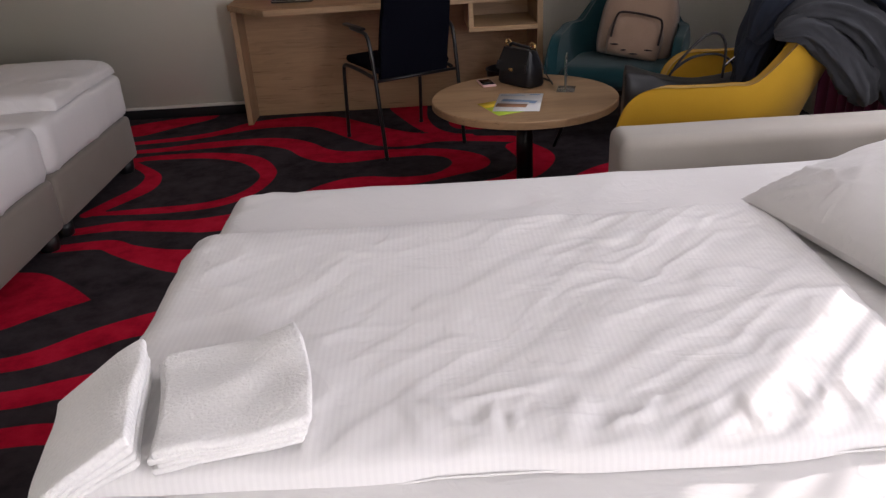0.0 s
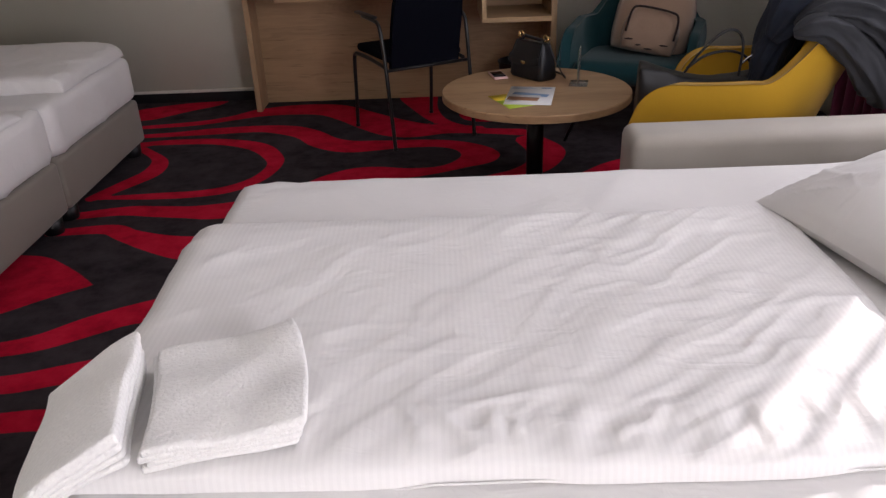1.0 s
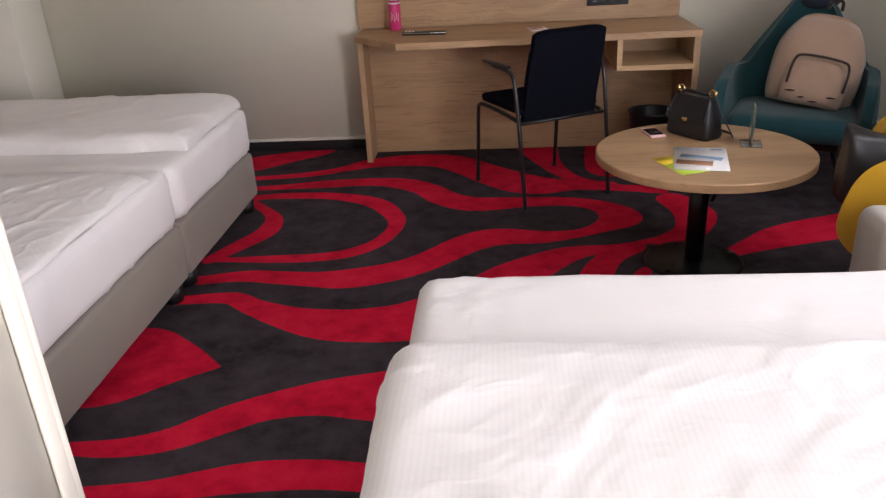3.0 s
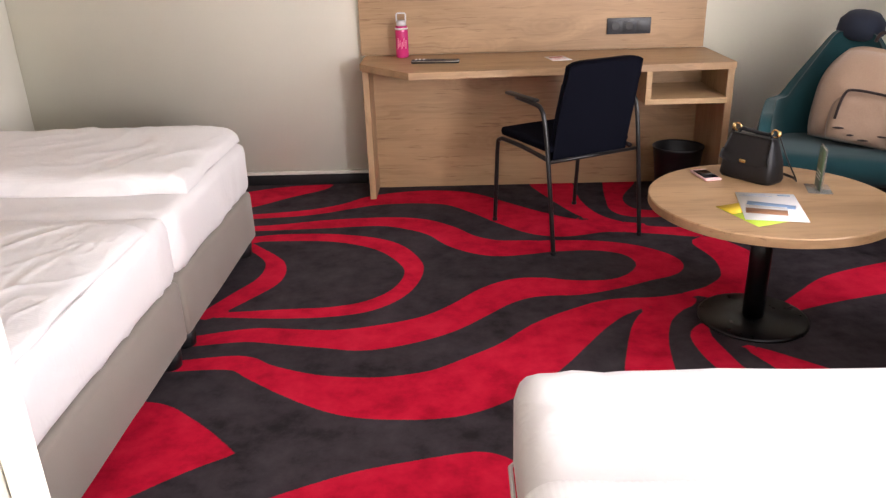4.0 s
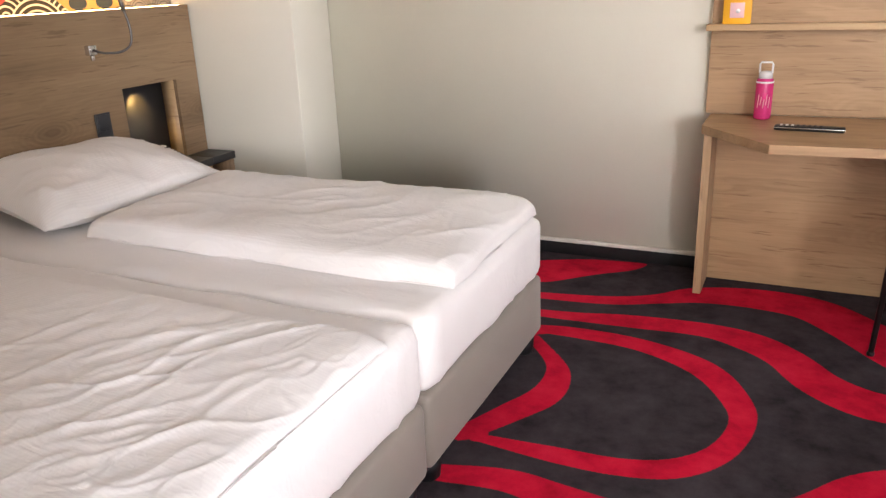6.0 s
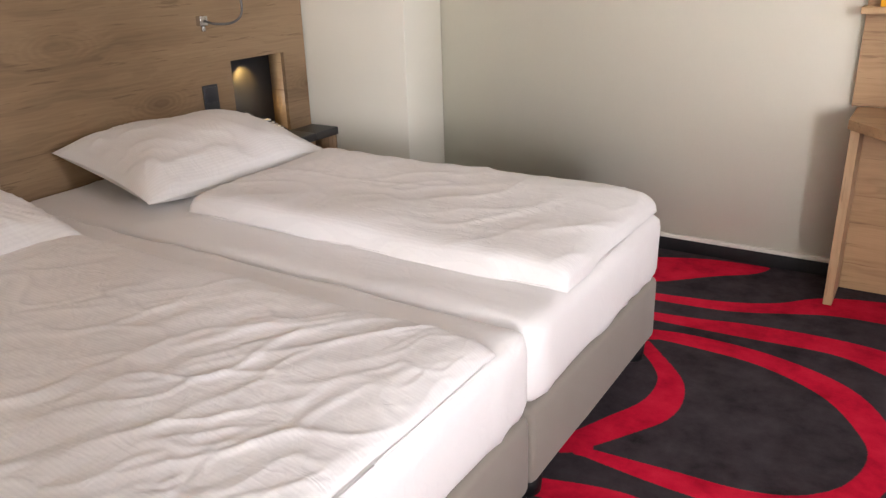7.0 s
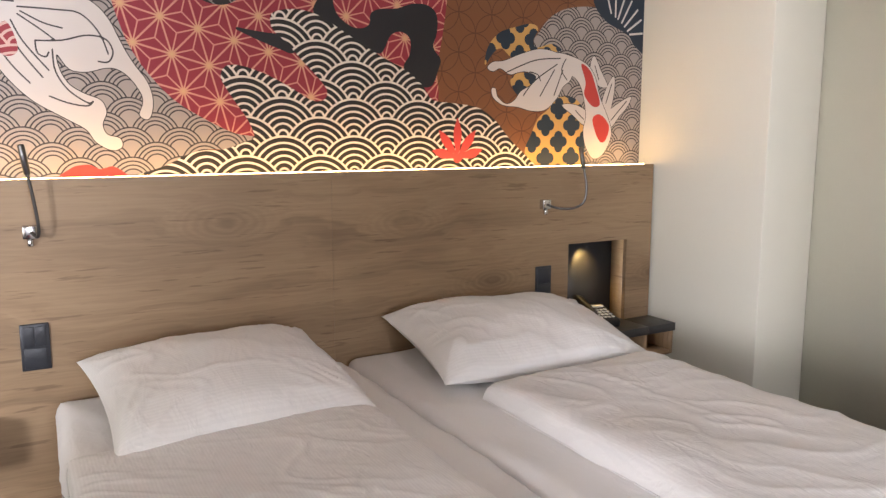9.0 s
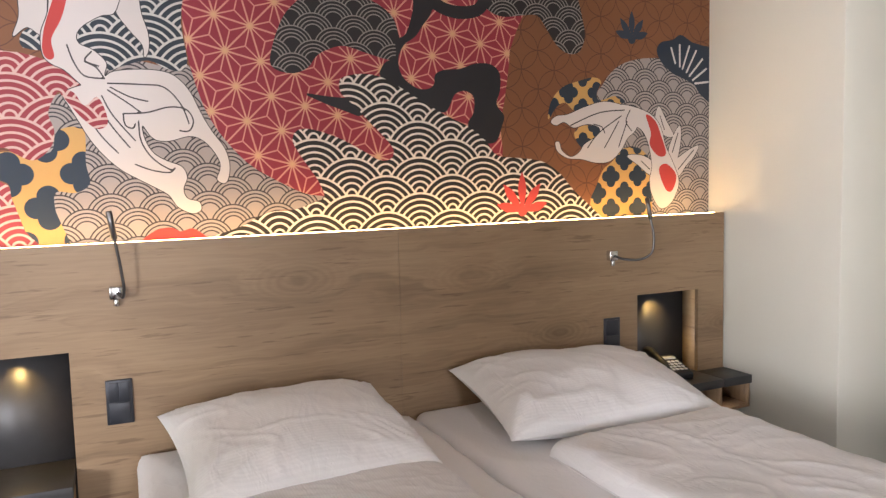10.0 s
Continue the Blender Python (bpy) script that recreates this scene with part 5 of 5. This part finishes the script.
for s in (-1, 1):
    part("ring", tube([(s * (0.078 + 0.014 * math.cos(a)), 0.0, 0.182 + 0.014 * math.sin(a)) for a in np.linspace(0, 2 * math.pi, 15)], 0.0035, 8), GOLD, bag, "gold ring")
    part("clasp", lathe([(0.005, 0.0), (0.009, 0.006), (0.005, 0.022)], 12, s * 0.094, 0.0), GOLD, bag).matrix_basis = pose(0, 0, 0.172)
part("strap", tube([(-0.090, 0, 0.190), (-0.118, 0.03, 0.150), (-0.155, 0.06, 0.07), (-0.175, 0.085, 0.012), (-0.11, 0.12, 0.008), (0.0, 0.12, 0.008), (0.11, 0.09, 0.010), (0.155, 0.045, 0.02), (0.130, 0.01, 0.10), (0.092, 0, 0.185)], 0.007, 8, 6, 0.4), LEATHER, bag)

mobile = thing("mobile_phone", "white smartphone with a dark screen on the table", "phone", at=(0.640, 4.085, TT), turn=10)
part("body", box(-0.032, 0.032, -0.066, 0.066, 0.0, 0.009, 0.003), PINK_PALE, mobile)
part("screen", box(-0.028, 0.028, -0.050, 0.050, 0.0088, 0.0098), SCREEN, mobile)

LIME = plain("lime_print", (0.50, 0.68, 0.06), 0.5)
YEL = plain("yellow_print", (0.85, 0.62, 0.04), 0.5)
BROWN_P = plain("brown_print", (0.34, 0.16, 0.08), 0.5, vary=0.3, scale=60)
BLUE_P = plain("blue_print", (0.20, 0.32, 0.50), 0.5, vary=0.3, scale=60)


def leaflet(name, label, x, y, turn, w, h, z, mat, prints=()):
    t = thing(name, label, "leaflet", "leaflets on the round table", at=(x, y, z), turn=turn)
    part("sheet", box(-w / 2, w / 2, -h / 2, h / 2, 0, 0.0014), mat, t)
    for a, b, c_, d_, m_ in prints:
        part("print", box(a * w, b * w, c_ * h, d_ * h, 0.00145, 0.0019), m_, t)


leaflet("leaflet", "lime green and yellow folded leaflet", 0.668, 3.655, 20, 0.13, 0.21, TT, LIME, ((-0.5, 0.5, 0.1, 0.5, YEL),))
leaflet("leaflet", "white printed sheet of paper with small pictures", 0.748, 3.715, -12, 0.195, 0.285, TT + 0.0025, PAPER, ((0.2, 0.42, 0.40, 0.44, BLUE_P), (-0.45, 0.0, 0.42, 0.43, BLUE_P), (-0.45, 0.1, 0.37, 0.38, BLUE_P)))
leaflet("leaflet", "white postcard with a blue and brown landscape", 0.735, 3.685, -25, 0.16, 0.12, TT + 0.005, PAPER, ((-0.48, 0.48, 0.15, 0.48, BLUE_P),))
leaflet("leaflet", "small brown and white card on the leaflets", 0.715, 3.665, -18, 0.13, 0.085, TT + 0.0075, PAPER, ((-0.5, 0.5, -0.5, 0.1, BROWN_P),))

GREEN_P = plain("green_print", (0.10, 0.17, 0.10), 0.4, vary=0.6, scale=40)
stand = thing("menu_stand", "clear acrylic stand with a green printed card", "card stand", at=(0.985, 3.895, TT), turn=-104)
part("foot", box(-0.055, 0.055, -0.04, 0.04, 0.0, 0.003, 0.001), ACRYLIC, stand)
part("upright", box(-0.052, 0.052, -0.003, 0.003, 0.003, 0.155, 0.001), ACRYLIC, stand)
part("card", box(-0.049, 0.049, -0.0052, -0.0036, 0.006, 0.150), GREEN_P, stand)
for k in range(3):
    part("text_bar", box(-0.035, 0.030, -0.0064, -0.0056, 0.04 + 0.012 * k, 0.045 + 0.012 * k), PAPER, stand)

# ---------------------------------------------------------------- two shell armchairs
def shell_chair(name, label, mat, at, turn, high, arm, narrow, rise):
    t = thing(name, label, "armchair", "shell armchairs", at=at, turn=turn)
    s = np.sin(np.linspace(-1, 1, 91) * math.pi / 2)
    phi = np.radians(132) * s
    wide = 0.335 * np.sin(np.clip(np.abs(phi), 0, radians(90))) * np.sign(s)
    deep = np.where(np.cos(phi) > 0, 0.26, 0.48) * np.cos(phi)
    a = np.abs(s)
    sm = lambda x, lo, hi: (lambda q: q * q * (3 - 2 * q))(((x - lo) / (hi - lo)).clip(0, 1))
    top = high - (high - arm) * sm(a, *rise) - 0.02 * sm(a, 0.6, 0.85) - 0.17 * (1 - np.sqrt(1 - ((a - 0.84) / 0.16).clip(0, 1) ** 2))
    nv = 15
    outer, inner = [], []
    for k in range(nv):
        q = k / (nv - 1)
        z = 0.30 + (top - 0.30) * q
        lean = 0.13 * sm(z, 0.45, 1.05)
        swell = 0.78 + 0.27 * math.sin(q * math.pi * 0.66)
        bx, by = wide * swell, deep * swell + lean * (0.2 + 0.8 * (np.cos(phi) > 0) * np.abs(np.cos(phi)))
        taper = 1 - narrow * sm(z, 0.60, 1.0)
        outer.append(np.stack([bx * taper, by, z], -1))
        th = 0.060 - 0.012 * q
        inner.append(np.stack([bx * taper * (1 - th / 0.34), by - th * np.cos(phi), z + 0.0 * z], -1))
    outer, inner = np.array(outer).transpose(1, 0, 2), np.array(inner).transpose(1, 0, 2)
    part("shell", sheet(outer, inner), mat, t)
    sub = t.children[-1].modifiers.new("round", "SUBSURF")
    sub.levels = sub.render_levels = 2
    part("seat_cushion", soft_box(-0.285, 0.285, -0.31, 0.22, 0.315, 0.435, 0.05, 0.06, 0.004, 3), mat, t)
    part("underframe", box(-0.22, 0.22, -0.24, 0.2, 0.275, 0.318, 0.01), BLACK_STEEL, t)
    for x in (-1, 1):
        for y in (-1, 1):
            part("leg", tube([(x * 0.19, y * 0.19 - 0.02, 0.29), (x * 0.30, y * 0.29 - 0.02, 0.0)], [0.012, 0.009], 10), BLACK_STEEL, t)
    return t


shell_chair("armchair", "teal velvet shell armchair with thin black legs", TEAL, (1.44, 4.70, 0), -24, 0.890, 0.605, 0.50, (0.18, 0.46))
shell_chair("armchair", "mustard yellow shell armchair with thin black legs", YELLOW, (1.475, 3.275, 0), -118, 0.96, 0.70, 0.22, (0.20, 0.56))

pack = thing("backpack", "beige plush backpack leaning in the teal armchair", "backpack")
pack.matrix_basis = pose(1.490, 4.715, 0.424, -4, 11, -18)
def puff(w, h, d, lean, y0, z0, power=3.0, n=26):
    u, v = np.meshgrid(np.linspace(-1, 1, n), np.linspace(-1, 1, n), indexing="ij")
    top = np.where(v > 0, 1 - 0.34 * v ** 2, 1.0)
    x, z = u * w / 2 * top * (1 - 0.10 * np.abs(v) ** 4), z0 + (v + 1) / 2 * h * (1 - 0.06 * np.abs(u) ** 3 * (v > 0))
    body = ((1 - np.abs(u) ** power) * (1 - np.abs(v) ** power)).clip(0) ** 0.5
    sag = 0.008 * vnoise(u * 3 + w * 9, v * 3 + 2)
    yy = y0 + lean * (z - z0)
    return sheet(np.stack([x, yy - d * body + sag * body, z], -1)[:, ::-1], np.stack([x, yy + 0.35 * d * body, z], -1)[:, ::-1])


part("body", puff(0.415, 0.425, 0.15, 0.30, -0.02, 0.0, 2.4), BEIGE_PLUSH, pack)
part("pocket", puff(0.29, 0.24, 0.06, 0.30, -0.125, 0.02), BEIGE_PLUSH, pack)
part("zip", tube([(-0.125, -0.150, 0.11), (-0.12, -0.135, 0.215), (-0.08, -0.125, 0.245), (0.08, -0.125, 0.245), (0.12, -0.135, 0.215), (0.125, -0.150, 0.11)], 0.006, 8, 5), BROWN_TRIM, pack, "dark brown zip piping")
for x, z, w in ((-0.10, 0.075, 0.022), (-0.045, 0.055, 0.014), (0.01, 0.045, 0.022), (0.075, 0.075, 0.030)):
    part("stitched_bar", tube([(x - w, -0.182 + 0.3 * z, z), (x + w, -0.182 + 0.3 * z, z + 0.006)], [0.003, 0.008, 0.003], 8, 4, 0.6), BROWN_TRIM, pack)
part("grab_loop", tube([(-0.03, 0.10, 0.45), (-0.02, 0.09, 0.49), (0.02, 0.09, 0.49), (0.03, 0.10, 0.45)], 0.008, 8, 4), BROWN_TRIM, pack)
cap = solid("dark_hat", lathe([(0.085, 0.0), (0.105, 0.02), (0.10, 0.07), (0.07, 0.105), (0.02, 0.118)], 24), NAVY_CLOTH, "dark navy cap on the backrest of the armchair", "hat")
cap.matrix_basis = pose(1.615, 5.045, 0.862, 12, 0, 0)

tote = thing("tote_bag", "soft black leather tote bag standing on the yellow armchair", "bag", at=(1.335, 3.33, 0.437), turn=-10)
bm = soft_box(-0.235, 0.235, -0.075, 0.075, 0.0, 0.285, 0.028, 0.022, 0.016, 6)
for v in bm.verts:
    k = v.co.z / 0.285
    v.co.z -= 0.030 * k + 0.045 * k * (1 - (v.co.x / 0.24) ** 2) + 0.03 * k * (v.co.x + 0.235)
    v.co.y *= 1.10 - 0.38 * k ** 2
    v.co.y += 0.010 * math.sin(v.co.x * 21 + 4 * k)
part("body", bm, LEATHER, tote)
part("handle", tube([(-0.07, -0.045, 0.225), (-0.02, -0.045, 0.30), (0.05, -0.03, 0.365), (0.10, -0.03, 0.37), (0.125, -0.035, 0.32), (0.12, -0.045, 0.215)], 0.010, 8, 6, 0.5), LEATHER, tote)
part("handle", tube([(-0.05, 0.045, 0.22), (0.02, 0.05, 0.27), (0.11, 0.06, 0.28), (0.17, 0.06, 0.25), (0.18, 0.05, 0.20)], 0.010, 8, 6, 0.5), LEATHER, tote)
part("chain", tube([(0.13, 0.0, 0.245), (0.17, 0.01, 0.275), (0.22, 0.02, 0.285), (0.26, 0.03, 0.30)], 0.005, 8, 5), CHROME, tote, "metal strap chain")


def drape(path, radii, flatten, seed, folds=4.0, deep=0.30):
    """A hanging length of thick cloth: a flattened roll along path with folds that run down its length."""
    p = curve_points(path, 16)
    n_, k_ = len(p), 56
    r = np.interp(np.linspace(0, 1, n_), np.linspace(0, 1, len(radii)), radii)
    out = np.zeros((k_, n_, 3))
    ang = np.linspace(0, 2 * math.pi, k_, endpoint=False)
    for i in range(n_):
        t = Vector((p[min(i + 1, n_ - 1)] - p[max(i - 1, 0)]).tolist()).normalized()
        side = Vector((0.15, 1.0, 0.1)).cross(t).cross(t).normalized()
        up = side.cross(t).normalized()
        q = i / n_ * 2.2
        w = 0.7 * vnoise(np.cos(ang) * 1.3 + seed, np.sin(ang) * 1.3 + q)
        ridge = 1 - np.abs(np.sin(folds * ang + 2.2 * w + 0.9 * q + seed))
        f = 1 + deep * (ridge ** 1.5 - 0.4) + 0.10 * vnoise(np.cos(ang) * 2.6 + seed * 2, np.sin(ang) * 2.6 + q * 2.4) + 0.07 * vnoise(ang * 0 + q * 9 + seed, np.cos(ang) * 4) + 0.05 * vnoise(np.cos(ang) * 6 + seed, np.sin(ang) * 6 + q * 7)
        end = min(1.0, 5.0 * min(i, n_ - 1 - i) / n_ + 0.25)
        for j in range(k_):
            out[j, i] = p[i] + r[i] * f[j] * end ** 0.5 * (math.cos(ang[j]) * np.array(side) + flatten * math.sin(ang[j]) * np.array(up))
    va, fa = grid_mesh(out, True)
    fa += [tuple(j * n_ for j in range(k_ - 1, -1, -1)), tuple(j * n_ + n_ - 1 for j in range(k_))]
    return va, [f[::-1] for f in fa]


def coat(name, label, mat, pieces):
    t = thing(name, label, "coat", "coats on the yellow armchair")
    for kind_, path, radii, flatten, seed in pieces:
        part(kind_, drape(path, radii, flatten, seed), mat, t)
    return t


coat("navy_jacket", "dark navy jacket thrown over the yellow armchair", NAVY_CLOTH, [
    ("body", [(1.56, 3.36, 0.62), (1.62, 3.32, 0.82), (1.76, 3.26, 0.98), (1.92, 3.22, 1.00), (2.04, 3.18, 0.86), (2.08, 3.14, 0.62)], [0.09, 0.13, 0.19, 0.21, 0.20, 0.15], 0.62, 1.3),
    ("front_panel", [(1.50, 3.16, 0.80), (1.60, 3.13, 0.96), (1.78, 3.08, 1.04), (1.96, 3.05, 0.92), (2.04, 3.04, 0.70)], [0.07, 0.12, 0.15, 0.15, 0.11], 0.6, 4.1),
    ("sleeve", [(1.58, 3.22, 0.86), (1.53, 3.20, 0.76), (1.51, 3.22, 0.64), (1.50, 3.26, 0.53)], [0.06, 0.065, 0.060, 0.05], 0.75, 7.7)])
coat("grey_coat", "crumpled dark grey coat hanging over the armchair back", GREY_CLOTH, [
    ("body", [(1.53, 3.06, 0.86), (1.62, 3.02, 0.92), (1.76, 2.99, 0.88), (1.88, 2.98, 0.74), (1.95, 2.99, 0.58)], [0.05, 0.085, 0.115, 0.12, 0.09], 0.6, 2.6),
    ("sleeve", [(1.50, 3.00, 0.85), (1.58, 2.965, 0.87), (1.68, 2.95, 0.80), (1.77, 2.94, 0.70), (1.81, 2.95, 0.62)], [0.035, 0.055, 0.070, 0.072, 0.055], 0.8, 9.2)])

# ---------------------------------------------------------------- sofa bed
sofa = thing("sofa_bed", "pulled-out sofa bed in light grey beige cloth", "sofa bed")
part("arm", soft_box(0.925, 2.10, 2.660, 2.84, 0.05, 0.632, 0.035, 0.07, 0.003, 2), SOFA_CLOTH, sofa)
part("arm", soft_box(0.905, 2.10, 0.72, 0.90, 0.05, 0.662, 0.035, 0.07, 0.003, 6), SOFA_CLOTH, sofa)
part("backrest", soft_box(1.86, 2.10, 0.905, 2.65, 0.05, 0.78, 0.05, 0.08, 0.004, 3), SOFA_CLOTH, sofa)
part("frame", soft_box(-0.12, 1.855, 0.99, 2.46, 0.18, 0.36, 0.02, 0.1, 0.002, 3), SOFA_CLOTH, sofa)
for x in (-0.05, 0.9, 1.8):
    for y in (1.06, 2.40):
        part("leg", lathe([(0.022, 0.0), (0.026, 0.19)], 14, x, y), BLACK_PLASTIC, sofa)
bm = soft_box(-0.205, 1.85, 0.95, 2.53, 0.361, 0.600, 0.05, 0.022, 0.005, 11)
for v in bm.verts:
    if v.co.z > 0.57:
        for qx, qy, size, deep in ((0.575, 2.30, 0.055, 0.012), (-0.06, 2.40, 0.10, 0.008)):
            dx, dy = v.co.x - qx, v.co.y - qy
            far_ = math.hypot(dx, dy)
            v.co.z += deep * math.sin(7 * math.atan2(dy, dx) + 12 * far_) * math.exp(-(far_ / size) ** 2)
mattress = thing("mattress", "sofa bed mattress in a creased white sheet", "mattress")
part("fitted_sheet", bm, LINEN, mattress)
part("elastic_hem", tube([(-0.208, 0.97, 0.372), (-0.208, 2.51, 0.372), (-0.19, 2.533, 0.372), (1.83, 2.533, 0.372)], 0.005, 8), LINEN, mattress, "gathered white hem")

sofa_wr = lambda x, y: 0.003 * creases(x, y, 25, 10, 4.0, 31) * patch(x, y, 1) + 0.003 * creases(x, y, 46, 18, 4.0, 14) * patch(x, y, 6) + 0.002 * creases(x, y, 100, 16, 4, 3) * patch(x, y, 9) + 0.005 * vnoise(x * 2.5, y * 2.5) + 0.008 * creases(x, y, 78, 26, 2.6, 8) * np.exp(-((y + 0.355) / 0.045) ** 2) + 0.007 * creases(x, y, 12, 9, 3.0, 41) * patch(x, y, 4) * (y > -0.3) + 0.005 * creases(x, y, 33, 26, 5, 17) * np.exp(-((x - 0.45) / 0.25) ** 2)
edge_x, rr = -0.505, 0.03


def hang(p):
    """Bends what lies past the end of the bed downwards."""
    p = np.array(p, float)
    d = np.maximum(0, edge_x - p[:, 0])
    th = np.minimum(d / rr, radians(86))
    z, rest = p[:, 2].copy(), d - th * rr
    x = np.where(d > 0, edge_x - (rr + z) * np.sin(th) - rest * np.cos(th), p[:, 0])
    p[:, 2] = np.where(d > 0, (rr + z) * np.cos(th) - rr - rest * np.sin(th), z)
    p[:, 0] = x
    return p


va, fa = slab(1.62, 0.85, 0.042, 220, 130, 14, sofa_wr)
duvet("white striped duvet hanging over the sofa bed end", (hang(va), fa), 1.62, 0.85, (0.345, 1.732, 0.601), "", hang, LINEN_STRIPE_X)
p3 = solid("pillow", pillow_mesh(0.60, 0.80, 0.20, seed=13, wrinkle=0.016), LINEN, "white pillow at the head of the sofa bed", "pillow")
p3.matrix_basis = pose(1.46, 1.83, 0.680, 0, -8, 12)


def towel(x, y, z, w, l, h, turn, tilt, droop):
    t = thing("folded_towel", "thick white terry towel folded on the duvet", "towel", "folded towels", at=(x, y, z), turn=turn)
    q = h / 4
    for k in range(4):
        bm = soft_box(-w / 2 + 0.010 * (k % 2), w / 2 - 0.005 * (3 - k), -l / 2 + 0.007 * (3 - k), l / 2 - 0.004 * k, q * k + 0.001, q * (k + 1) + 0.002, q * 0.5, 0.016, 0.004, 20 + k + x)
        for v in bm.verts:
            u, s_ = v.co.x / w + 0.5, v.co.y / l + 0.5
            v.co.z += 0.006 * float(vnoise(np.array(v.co.x * 14 + 3 + x * 40), np.array(v.co.y * 14 + 5))) * (k + 1) / 4
            v.co.z -= droop * max(0.0, 0.75 - u) ** 2 - 0.010 * max(0.0, u - 0.6) * (k + 1)
            v.co.x += 0.012 * math.sin(s_ * 3.0 + x * 9)
        part("fold", bm, TOWEL, t)
    t.matrix_basis = pose(x, y, z, 0, tilt, turn)
    return t


towel(0.025, 1.440, 0.645, 0.225, 0.270, 0.052, 12, 1, 0.012)
towel(-0.165, 1.405, 0.632, 0.175, 0.265, 0.054, 18, -14, 0.07)

# ---------------------------------------------------------------- curtain and cream block end
u, v = np.meshgrid(np.linspace(0, 1, 180), np.linspace(0, 1, 12), indexing="ij")
cy = 3.20 + 1.32 * u
cx = 2.50 + 0.045 * np.sin(u * 88) * (0.75 + 0.25 * v) + 0.01 * np.sin(u * 17)
cz = 0.03 + 2.44 * v
solid("curtain", sheet(np.stack([cx - 0.004, cy, cz], -1), np.stack([cx + 0.004, cy, cz], -1)), CURTAIN_CLOTH, "wine red floor length curtain beside the window", "curtain")
rail_ = solid("curtain_rail", box(2.44, 2.56, 0.9, 4.6, 2.47, 2.549, 0.004), WINDOW_WHITE, "white curtain rail on the ceiling", "curtain rail")
